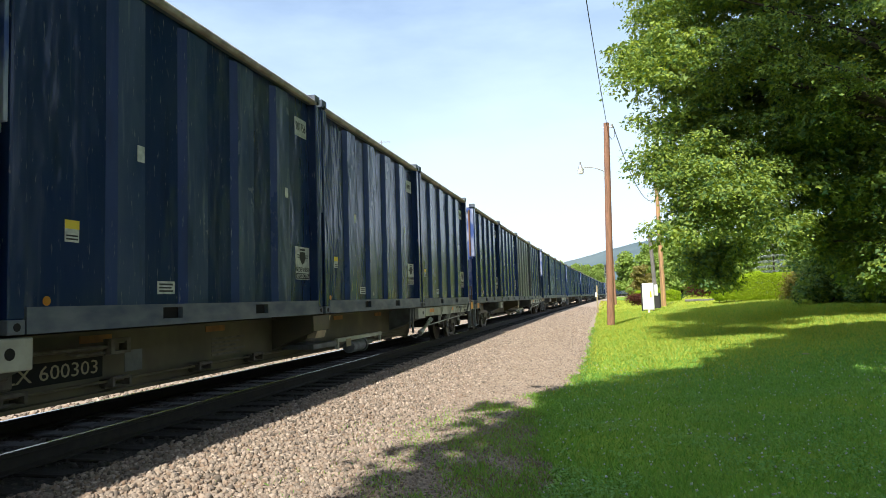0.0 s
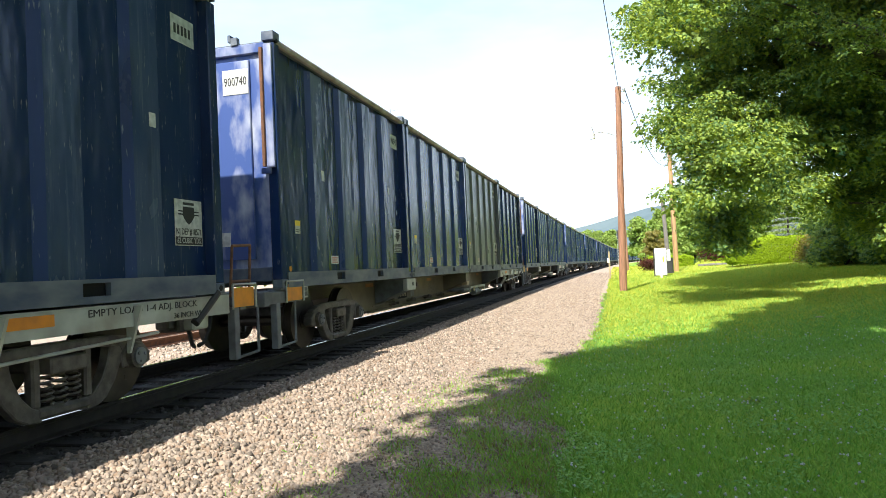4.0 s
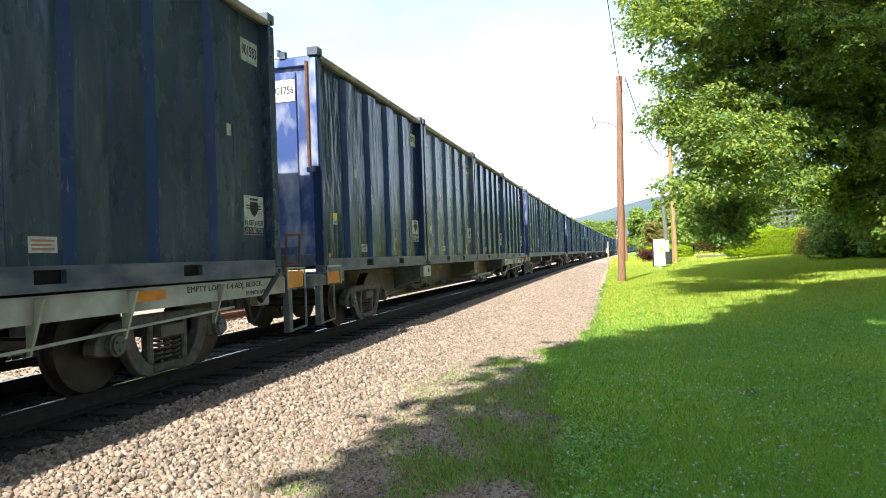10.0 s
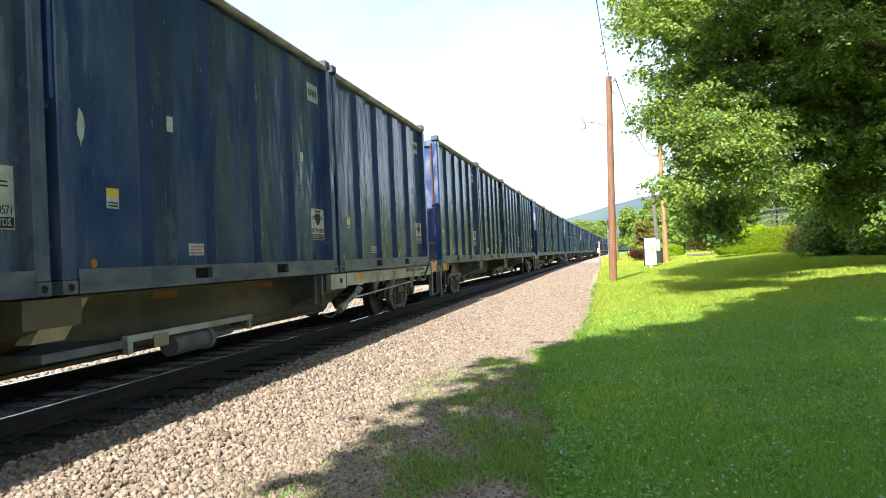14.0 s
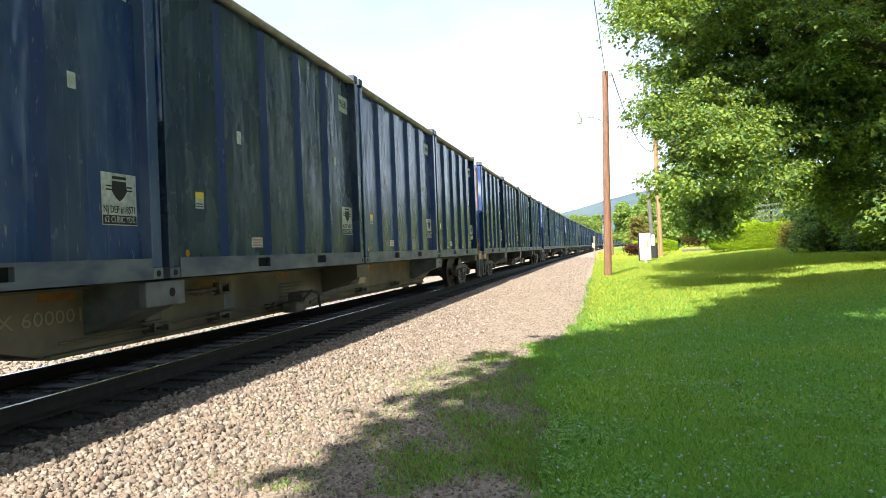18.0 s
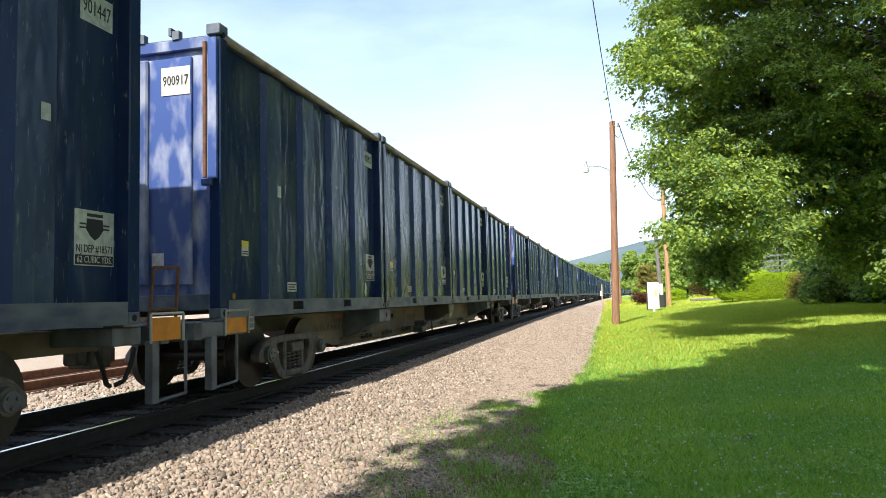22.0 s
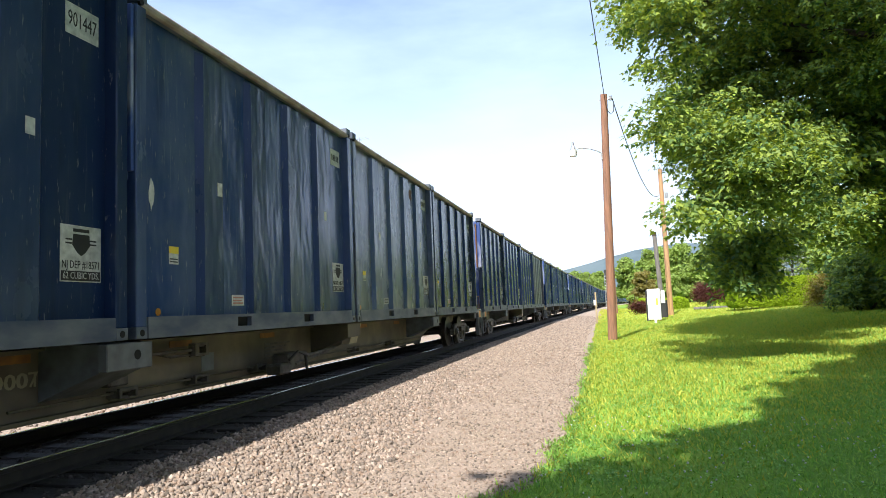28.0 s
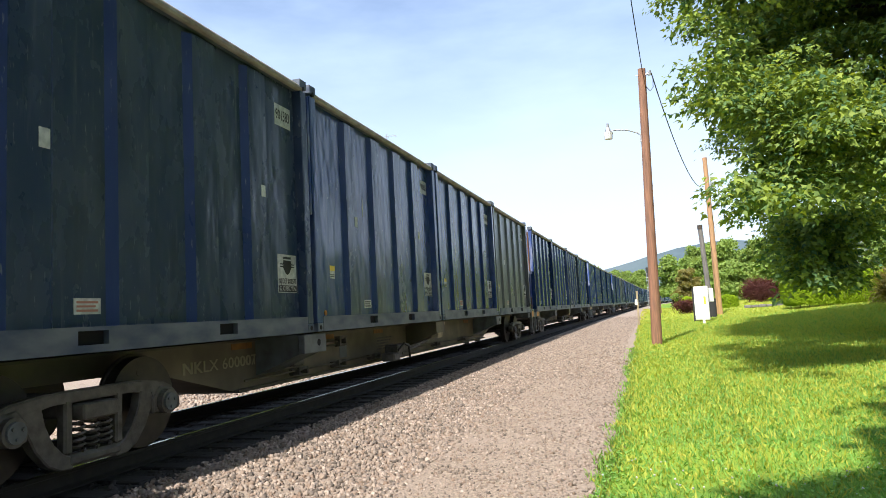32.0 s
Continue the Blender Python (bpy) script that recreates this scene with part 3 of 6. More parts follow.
def make_container():
    c = thing("waste_container", "tall navy steel waste container with ribbed sides and white stickers", "container", "containers on the train")
    W = C_HALF
    # shell: side walls, end walls, floor
    part("side_wall", boxes((W - 0.18, W - 0.14, 0.1, C_LEN - 0.1, 0.12, C_H - 0.08)), STEEL_BLUE, c)
    part("side_wall", boxes((-W + 0.14, -W + 0.18, 0.1, C_LEN - 0.1, 0.12, C_H - 0.08)), STEEL_BLUE, c)
    part("floor_plate", boxes((-W + 0.1, W - 0.1, 0.1, C_LEN - 0.1, 0.1, 0.16)), HOLE, c)
    part("lid", boxes((-W + 0.06, W - 0.06, 0.05, C_LEN - 0.05, C_H - 0.1, C_H - 0.045), bevel=0.01), STEEL_RAIL, c)
    part("rear_wall", boxes((-W + 0.12, W - 0.12, C_LEN - 0.16, C_LEN - 0.1, 0.12, C_H - 0.08)), STEEL_BLUE, c)
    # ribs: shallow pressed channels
    for side in (1, -1):
        mesh = None
        for y in RIBS:
            if mesh is None:
                out = [(y - 0.31, W - 0.142), (y - 0.21, W - 0.078), (y + 0.20, W - 0.078), (y + 0.27, W - 0.142)]
                bm = bmesh.new()
                prism(bm, [(q[1] * side, q[0] - y) for q in out], "z", 0.2, C_H - 0.16)
                bm.faces.ensure_lookup_table()
                # darker flanks, lighter outer face: their light and shade are in the paint
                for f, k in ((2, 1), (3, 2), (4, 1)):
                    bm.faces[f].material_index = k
                mesh = part("rib", bm, [STEEL_BLUE, SHADED_NAVY, SHEEN_NAVY], c)
                mesh.location = (0, y, 0)
            else:
                again(mesh, (0, y, 0))
    # rails
    for side in (1, -1):
        a, b = sorted((side * (W - 0.13), side * W))
        # lower rail with two forklift pockets
        bm = bmesh.new()
        ys, zs = (0.18, 1.92, 2.26, 3.88, 4.22, C_LEN - 0.18), (0, 0.065, 0.185, 0.22)
        grid = [[bm.verts.new((b if side > 0 else a, y, z)) for z in zs] for y in ys]
        for i in range(5):
            for k in range(3):
                if (i, k) not in ((1, 1), (3, 1)):
                    bm.faces.new((grid[i][k], grid[i + 1][k], grid[i + 1][k + 1], grid[i][k + 1]))
        back = bmesh.ops.extrude_face_region(bm, geom=bm.faces[:])
        bmesh.ops.translate(bm, vec=(-0.13 * side, 0, 0), verts=[v for v in back["geom"] if isinstance(v, bmesh.types.BMVert)])
        bmesh.ops.recalc_face_normals(bm, faces=bm.faces[:])
        part("bottom_rail", bm, STEEL_RAIL, c, "scuffed bottom rail with two forklift pockets")
        for y in (2.09, 4.05):
            part("forklift_pocket", boxes((a + 0.05 if side > 0 else a + 0.01, b - 0.06 if side > 0 else b - 0.05, y - 0.17, y + 0.17, 0.065, 0.185)), HOLE, c)
        part("top_rail", rods([((side * (W - 0.05), 0.1, C_H - 0.06), (side * (W - 0.05), C_LEN - 0.1, C_H - 0.06))], 0.05, 10), EDGE_TAN, c, "weathered tubular top rail")
    # corner posts and castings
    for sx in (1, -1):
        for y in (0.0, C_LEN - 0.17):
            a, b = sorted((sx * (W - 0.16), sx * (W - 0.004)))
            part("corner_post", boxes((a, b, y + 0.004, y + 0.166, 0.12, C_H - 0.1), bevel=0.012), STEEL_BLUE, c)
            for z in (0.0, C_H - 0.12):
                up = 0.07 if z else 0.0
                bm = boxes((a - 0.003 - up * 0.4, b + 0.003, y - up * 0.15, y + 0.17 + up * 0.15, z + up * 0.8, z + 0.12 + up), bevel=0.008)
                cast = part("corner_casting", bm, STEEL_RAIL, c)
                hole = bmesh.new()
                rod(hole, (sx * (W - 0.03), y + 0.085, z + 0.06), (sx * (W + 0.003), y + 0.085, z + 0.06), 0.035, seg=10)
                part("casting_hole", hole, HOLE, cast)
    # end with hinged door, number plate, hinge tube and stop
    part("end_wall", boxes((-W + 0.15, W - 0.15, 0.06, 0.10, 0.3, C_H - 0.2)), END_BLUE, c, "scuffed bright blue end wall")
    door = part("end_door", boxes((-W + 0.2, W - 0.42, 0.02, 0.06, 0.42, C_H - 0.3), bevel=0.008), END_BLUE, c, "ribbed end door with scratched blue paint")
    part("door_channel", boxes((-0.2, 0.2, -0.03, 0.06, 0.42, C_H - 0.3), bevel=0.02), END_BLUE, door)
    part("end_sill", boxes((-W + 0.16, W - 0.16, 0.0, 0.1, 0.1, 0.3), bevel=0.01), STEEL_RAIL, c)
    part("end_header", boxes((-W + 0.16, W - 0.16, 0.0, 0.12, C_H - 0.22, C_H - 0.08), bevel=0.01), END_BLUE, c)
    part("hinge_tube", rods([((W - 0.2, -0.02, 1.72), (W - 0.2, -0.02, C_H - 0.16))], 0.028), RUST, c, "rusty hinge tube")
    part("hinge_flange", boxes((W - 0.24, W - 0.1, -0.05, 0.02, 1.62, 1.70), (W - 0.15, W - 0.03, -0.045, 0.0, 1.7, C_H - 0.12), bevel=0.006), END_BLUE, c)
    for xx in (-0.55, 0.1, 0.6):
        part("lid_lug", boxes((xx - 0.05, xx + 0.05, -0.02, 0.06, C_H - 0.08, C_H + 0.03), (xx - 0.09, xx - 0.05, -0.03, 0.08, C_H - 0.03, C_H + 0.07)), STEEL_RAIL, c)
    part("end_plate", boxes((W - 0.84, W - 0.43, 0.012, 0.02, 2.80, 3.16)), WHITE, c, "white number plate on the end")
    part("end_sticker", boxes((0.25, 0.42, 0.014, 0.02, 0.62, 0.82)), WHITE, c)
    return c


def dress_side(c, number, logo_bars, caution):
    """Plates and stickers on the side that faces the lawn."""
    x = C_HALF - 0.14
    plate = sticker(c, 5.63, 3.02, 0.42, 0.30, WHITE, x, "white plate with the container's number", "number_plate")
    if number:
        lettering(number, 0.15, BLACK, plate, x + 0.006, 5.63, 3.02, 0.36)
    else:
        for k in range(5):
            part("print_bar", boxes((x + 0.004, x + 0.006, 5.47 + 0.066 * k, 5.51 + 0.066 * k, 2.96, 3.07)), BLACK, plate)
    if number:
        o = new("lettering", text_mesh(number, 0.13, BLACK))
        o.parent = c
        w = max(v.co.x for v in o.data.vertices) - min(v.co.x for v in o.data.vertices)
        o.matrix_basis = pose(C_HALF - 0.635, 0.008, 2.98, 90, 0, 0) @ Matrix.Diagonal((0.36 / w, 1, 1, 1))
    logo = sticker(c, 5.63, 0.82, 0.5, 0.52, WHITE, x, "white owner's sticker with a dark shield", "owner_sticker")
    bm = bmesh.new()
    prism(bm, [(5.63 - 0.1, 1.0), (5.63 + 0.1, 1.0), (5.63 + 0.11, 0.90), (5.63 + 0.05, 0.83), (5.63, 0.80), (5.63 - 0.05, 0.83), (5.63 - 0.11, 0.90)], "x", x + 0.004, x + 0.006)
    part("shield", bm, BLACK, logo)
    part("shield_bars", boxes((x + 0.004, x + 0.006, 5.44, 5.52, 0.94, 0.955), (x + 0.004, x + 0.006, 5.44, 5.52, 0.905, 0.92), (x + 0.004, x + 0.006, 5.74, 5.82, 0.94, 0.955), (x + 0.004, x + 0.006, 5.74, 5.82, 0.905, 0.92),
                              (x + 0.004, x + 0.006, 5.53, 5.73, 1.02, 1.05)), BLACK, logo)
    if logo_bars:
        lettering("NJ DEP #18571", 0.075, BLACK, logo, x + 0.006, 5.63, 0.715, 0.45)
        part("text_band", boxes((x + 0.004, x + 0.006, 5.39, 5.87, 0.57, 0.66)), BLACK, logo)
        lettering("62 CUBIC YDS.", 0.065, WHITE, logo, x + 0.008, 5.63, 0.615, 0.44)
    else:
        for k in range(2):
            part("print_bar", boxes((x + 0.004, x + 0.006, 5.41, 5.85, 0.60 + 0.1 * k, 0.66 + 0.1 * k)), BLACK, logo)
    y = sticker(c, 0.80, 0.9, 0.17, 0.2, WHITE, x, "yellow and white caution sticker", "caution_sticker")
    part("caution_band", boxes((x + 0.004, x + 0.006, 0.715, 0.885, 0.92, 1.0)), YELLOW, y)
    part("print_bar", boxes((x + 0.004, x + 0.006, 0.73, 0.87, 0.82, 0.835), (x + 0.004, x + 0.006, 0.73, 0.87, 0.85, 0.865)), BLACK, y)
    sticker(c, 1.66, 1.78, 0.11, 0.17, WHITE, C_HALF - 0.078, "small white sticker", "small_sticker")
    sticker(c, 4.98, 1.86, 0.10, 0.15, WHITE, C_HALF - 0.078, "small white sticker", "small_sticker")
    r = sticker(c, 2.16, 0.40, 0.30, 0.14, WHITE, x, "white sticker with red print", "warning_sticker")
    part("print_bar", boxes((x + 0.004, x + 0.006, 2.04, 2.28, 0.425, 0.445), (x + 0.004, x + 0.006, 2.04, 2.25, 0.39, 0.408), (x + 0.004, x + 0.006, 2.04, 2.28, 0.352, 0.372)), RED if caution else BLACK, r)
    part("reflector_dot", rods([((x, 0.52, 0.27), (x + 0.006, 0.52, 0.27))], 0.042, 14), ORANGE, c, "round amber reflector")


# ---- flat cars ----
def make_truck(car, y):
    t = new("truck")
    t.parent = car
    t.location = (0, y, 0)
    t["label"] = "two-axle freight truck with cast side frames and coil springs"
    for sx in (1, -1):
        x0, x1 = sorted((sx * 0.94, sx * 1.06))
        bm = bmesh.new()
        prism(bm, [(-1.05, 0.47), (-1.0, 0.60), (-0.86, 0.66), (-0.55, 0.70), (0.55, 0.70), (0.86, 0.66), (1.0, 0.60), (1.05, 0.47), (0.72, 0.47), (0.68, 0.56), (0.45, 0.60), (-0.45, 0.60), (-0.68, 0.56), (-0.72, 0.47)], "x", x0, x1)
        bmesh.ops.bevel(bm, geom=bm.edges[:], offset=0.014, segments=2, affect="EDGES")
        frame_part = part("side_frame", bm, IRON, t, "dusty brown cast steel side frame")
        for k in (-1, 1):
            bm = bmesh.new()
            prism(bm, [(k * 1.10, 0.38), (k * 1.04, 0.36), (k * 0.70, 0.36), (k * 0.69, 0.50), (k * 0.80, 0.62), (k * 1.0, 0.58), (k * 1.10, 0.48)], "x", x0 - 0.012, x1 + 0.012)
            bmesh.ops.bevel(bm, geom=bm.edges[:], offset=0.012, segments=1, affect="EDGES")
            part("pedestal", bm, IRON, frame_part)
            bm = bmesh.new()
            prism(bm, [(k * 0.76, 0.60), (k * 0.71, 0.44), (k * 0.62, 0.26), (k * 0.50, 0.12), (k * 0.38, 0.06), (k * 0.24, 0.05), (k * 0.24, 0.15), (k * 0.34, 0.19), (k * 0.44, 0.29), (k * 0.52, 0.45), (k * 0.56, 0.62)], "x", x0 + 0.004, x1 - 0.004)
            bmesh.ops.bevel(bm, geom=bm.edges[:], offset=0.012, segments=1, affect="EDGES")
            part("diagonal_strut", bm, IRON, frame_part)
            bm = boxes((x0 + 0.008, x1 - 0.008, *sorted((k * 0.24, k * 0.33)), 0.17, 0.64), bevel=0.018)
            part("column", bm, IRON, frame_part)
        part("spring_seat", boxes((x0 - 0.01, x1 + 0.01, -0.30, 0.30, 0.07, 0.17), bevel=0.03), IRON, frame_part)
        for yy in (-0.15, 0.0, 0.15):
            bm = bmesh.new()
            bm.free()
            coil = [(sx * (1.0 + 0.056 * math.cos(2 * math.pi * k / 8)), yy + 0.056 * math.sin(2 * math.pi * k / 8), 0.18 + 0.0062 * k) for k in range(41)]
            part("coil_spring", chain_tube(coil, 0.014, 5), IRON, t)
        part("bolster_end", boxes((*sorted((sx * 0.9, sx * 1.12)), -0.2, 0.2, 0.44, 0.58), bevel=0.015), IRON, t)
        for yy in (-0.865, 0.865):
            bm = bmesh.new()
            rod(bm, (sx * 0.95, yy, 0.457), (sx * 1.13, yy, 0.457), 0.12, 0.115, seg=18)
            cap = part("bearing_cap", bm, IRON, t)
            bm = rods([((sx * 1.13, yy, 0.457), (sx * 1.155, yy, 0.457))], 0.085, 16)
            for q in range(3):
                a = 2 * math.pi * q / 3 + 0.4
                rod(bm, (sx * 1.15, yy + 0.05 * math.cos(a), 0.457 + 0.05 * math.sin(a)), (sx * 1.172, yy + 0.05 * math.cos(a), 0.457 + 0.05 * math.sin(a)), 0.017, seg=6)
            part("end_cap", bm, GREY_FRAME, cap)
    part("truck_bolster", boxes((-0.9, 0.9, -0.2, 0.2, 0.45, 0.64), bevel=0.02), IRON, t)
    sets = []
    for yy in (-0.865, 0.865):
        bm = bmesh.new()
        rod(bm, (-0.9, 0, 0), (0.9, 0, 0), 0.085, seg=12)
        for sx in (1, -1):
            rod(bm, (sx * 0.70, 0, 0), (sx * 0.815, 0, 0), 0.457, 0.45, seg=40)
            rod(bm, (sx * 0.672, 0, 0), (sx * 0.70, 0, 0), 0.485, seg=40)
            rod(bm, (sx * 0.814, 0, 0), (sx * 0.83, 0, 0), 0.15, seg=20)
            for k in range(3):
                a = 2 * math.pi * k / 3
                rod(bm, (sx * 0.812, 0.3 * math.cos(a), 0.3 * math.sin(a)), (sx * 0.818, 0.3 * math.cos(a), 0.3 * math.sin(a)), 0.03, seg=8)
        w = part("wheelset", bm, WHEEL_STEEL, t, "pair of dull steel wheels on an axle")
        w.location = (0, yy, 0.457)
        sets.append(w)
    return t


def make_car(kind):
    """kind 'platform' has a pale end platform and brake gear; kind 'plain' has not."""
    label = ("olive tan skeleton flat car with a pale green end platform" if kind == "platform" else "olive tan skeleton flat car with exposed trucks")
    car = thing("flat_car", label, "flat car", "flat cars of the train")
    L = 24.76
    bm = bmesh.new()
    prism(bm, [(-0.35, 0.72), (3.5, 0.72), (4.0, 0.62), (5.3, 0.29), (19.45, 0.29), (20.75, 0.62), (21.25, 0.72), (L + 0.35, 0.72), (L + 0.35, 0.95), (-0.35, 0.95)], "x", -0.42, 0.42)
    part("center_sill", bm, OLIVE if kind == "platform" else TAN_SILL, car, "deep olive tan fishbelly centre sill")
    part("sill_flange", boxes((-0.5, 0.5, 5.3, 19.45, 0.27, 0.31)), OLIVE, car)
    part("top_flange", boxes((-0.5, 0.5, -0.3, L + 0.3, 0.94, 0.965)), OLIVE, car)
    # outriggers that carry the container corners
    for y in (6.16, 12.38, 18.6):
        bm = bmesh.new()
        prism(bm, [(0.42, 0.45), (1.16, 0.74), (1.16, 0.985), (0.42, 0.985)], "y", y - 0.32, y + 0.32)
        arm = part("outrigger", bm, OLIVE if abs(y - 12.38) < 1 else GREY_FRAME, car)
        bm = bmesh.new()
        prism(bm, [(-0.42, 0.45), (-1.16, 0.74), (-1.16, 0.985), (-0.42, 0.985)], "y", y - 0.32, y + 0.32)
        part("outrigger", bm, OLIVE if abs(y - 12.38) < 1 else GREY_FRAME, car)
        pad = PALE_GREEN if kind == "platform" else GREY_FRAME
        if abs(y - 12.38) > 1:
            part("outrigger_box", boxes((1.10, 1.20, y - 0.33, y + 0.33, 0.72, 0.985), bevel=0.01), pad, arm)
            part("lightening_hole", rods([((1.195, y + 0.1, 0.86), (1.203, y + 0.1, 0.86))], 0.05, 12), HOLE, arm)
        else:
            bm = bmesh.new()
            prism(bm, [(y - 0.25, 0.62), (y + 0.12, 0.62), (y + 0.42, 0.97), (y + 0.05, 0.97)], "x", 1.0, 1.15)
            part("slanted_plate", bm, TAN_PLATE, arm, "light tan slanted plate with a slot")
            part("slot", boxes((1.148, 1.153, y + 0.03, y + 0.15, 0.79, 0.82)), HOLE, arm)
    for y in (0.09, L - 0.09):
        part("end_bolster", boxes((-1.15, 1.15, y - 0.2, y + 0.2, 0.80, 0.985), bevel=0.015), GREY_FRAME, car)
        for sx in (1, -1):
            part("corner_pedestal", boxes((*sorted((sx * 0.98, sx * 1.21)), y - 0.14, y + 0.14, 0.985, 1.008)), GREY_FRAME, car)
    for y in (-0.42, L + 0.42):
        part("end_sill", boxes((-1.2, 1.2, y - 0.07, y + 0.07, 0.78, 0.98), bevel=0.01), GREY_FRAME, car)
        s = -1 if y < 0 else 1
        part("coupler", boxes((-0.1, 0.1, *sorted((y, y + s * 0.28)), 0.55, 0.72), (-0.16, 0.16, *sorted((y + s * 0.14, y + s * 0.3)), 0.5, 0.78), bevel=0.02), IRON, car)
        pts = [(0.35, y, 0.7), (0.36, y + s * 0.08, 0.5), (0.34, y + s * 0.16, 0.34), (0.3, y + s * 0.26, 0.3)]
        part("air_hose", chain_tube(pts, 0.028), CABLE, car)
    # side frame along the front platform
    part("side_beam", boxes((1.12, 1.2, -0.48, 0.62, 0.80, 0.97), bevel=0.01), GREY_FRAME, car)
    for y, ori in ((0.36, 1), (L + 0.42, -1)):
        part("reflector_panel", boxes((1.204, 1.214, y - 0.24, y + 0.24, 0.82, 1.06)), ORANGE, car, "amber reflector panel")
        part("panel_frame", rods([((1.22, y - 0.26, 0.8), (1.22, y - 0.26, 1.1)), ((1.22, y - 0.26, 1.1), (1.22, y + 0.28, 1.1)), ((1.22, y + 0.28, 1.1), (1.22, y + 0.28, 0.8))], 0.014), PALE_GREEN, car)
    part("card_holder", boxes((1.19, 1.215, 0.64, 0.8, 0.84, 1.02), bevel=0.006), PALE_GREEN, car, "small white card holder")
    part("card", boxes((1.214, 1.218, 0.665, 0.775, 0.865, 0.93), (1.214, 1.218, 0.665, 0.775, 0.94, 0.995)), GREY_FRAME, car)
    for y in (-0.1, L + 0.28):
        part("step_post", boxes((1.1, 1.2, y - 0.06, y + 0.05, 0.18, 0.82), bevel=0.008), GREY_FRAME, car)
        part("stirrup_step", rods([((1.18, y + 0.05, 0.2), (1.18, y + 0.52, 0.22)), ((1.18, y + 0.52, 0.22), (1.18, y + 0.52, 0.8))], 0.018), GREY_FRAME, car)
    for y in (L + 0.2,):
        part("hand_rail", rods([((1.16, y, 0.95), (1.16, y + 0.08, 1.58)), ((1.16, y + 0.08, 1.58), (1.16, y + 0.5, 1.6)), ((1.16, y + 0.5, 1.6), (1.16, y + 0.44, 0.95)), ((1.16, y + 0.03, 1.14), (1.16, y + 0.45, 1.14))], 0.018), RUST, car, "rusty tubular hand rail")
    make_truck(car, 2.28)
    make_truck(car, 22.48)
    # small fittings on the sill
    for y in (6.9, 8.3, 9.9, 11.3, 14.0, 16.5):
        part("bracket", boxes((0.42, 0.60, y - 0.15, y - 0.11, 0.36, 0.44), (0.56, 0.60, y - 0.15, y + 0.15, 0.43, 0.47), (0.42, 0.60, y + 0.11, y + 0.15, 0.36, 0.44), (0.44, 0.5, y - 0.15, y + 0.15, 0.34, 0.37), bevel=0.006), IRON, car, "dark bent strap bracket")
    y, z = (7.35, 0.58) if kind == "platform" else (5.05, 0.67)
    if kind == "platform":
        part("number_panel", boxes((0.421, 0.424, y - 0.85, y + 0.85, z - 0.11, z + 0.11)), HOLE, car, "dark painted panel behind the number")
    part("data_panel", boxes((0.421, 0.425, 8.55, 8.85, 0.48, 0.72)), GREY_FRAME, car)
    for k in range(5):
        part("stencil_bar", boxes((0.421, 0.424, 10.3, 11.2 - 0.13 * (k % 3), 0.72 - 0.055 * k, 0.75 - 0.055 * k)), IRON, car)
    # brake valve with rod and handle
    part("valve_rod", rods([((0.6, 6.7, 0.80), (0.64, 8.05, 0.80))], 0.022), IRON, car)
    part("valve_handle", boxes((0.6, 0.7, 8.0, 8.06, 0.72, 0.88), (0.6, 0.7, 8.24, 8.30, 0.72, 0.88), (0.6, 0.7, 8.06, 8.24, 0.85, 0.88), (0.6, 0.7, 8.06, 8.24, 0.72, 0.75)), IRON, car)
    part("valve_body", boxes((0.44, 0.64, 6.55, 6.85, 0.5, 0.86), (0.44, 0.72, 6.62, 6.74, 0.6, 0.7), bevel=0.02), IRON, car)
    part("pipe", rods([((0.52, 5.4, 0.42), (0.52, 19.3, 0.42))], 0.015, 6), OLIVE, car)
    for y in (5.5, 8.1, 10.4, 14.9, 17.4):
        part("amber_mark", boxes((0.422, 0.428, y - 0.24, y + 0.24, 0.84, 0.92)), AMBER_DULL, car)
    part("release_rod", chain_tube([(0.5, 7.4, 0.8), (0.62, 7.6, 0.74), (0.62, 8.0, 0.74), (0.66, 8.0, 0.84), (0.66, 8.25, 0.84), (0.66, 8.25, 0.72), (0.62, 8.0, 0.72)], 0.016), IRON, car)
    if kind == "platform":
        beam = part("side_platform", boxes((1.14, 1.205, 18.95, L + 0.1, 0.76, 0.975), (0.5, 1.205, 18.95, L + 0.1, 0.965, 0.985)), PALE_GREEN, car, "pale grey-green platform side")
        for y in (19.6, 22.0):
            part("amber_mark", boxes((1.206, 1.211, y - 0.23, y + 0.23, 0.85, 0.95)), ORANGE, car)
        for y in (20.6, 21.7, 23.2):
            bm = bmesh.new()
            prism(bm, [(1.12, 0.5), (1.15, 0.5), (1.3, 0.96), (1.12, 0.96)], "y", y - 0.015, y + 0.015)
            part("gusset", bm, PALE_GREEN, beam)
        lettering("EMPTY LOAD 1-4 ADJ. BLOCK", 0.07, BLACK, beam, 1.212, 23.4, 0.92, 1.6)
        lettering("36 INCH WHLS", 0.06, BLACK, beam, 1.212, 24.1, 0.81, 0.6)
        part("brake_rod", rods([((1.16, 19.4, 0.52), (1.16, 23.6, 0.66))], 0.016), PALE_GREEN, car)
        bm = bmesh.new()
        rod(bm, (1.02, 19.2, 0.38), (1.1, 19.75, 0.62), 0.045, seg=12)
        rod(bm, (1.0, 19.05, 0.32), (1.02, 19.2, 0.38), 0.07, seg=12)
        rod(bm, (1.09, 19.66, 0.58), (1.11, 19.82, 0.66), 0.08, seg=4)
        part("slack_adjuster", bm, PALE_GREEN, car)
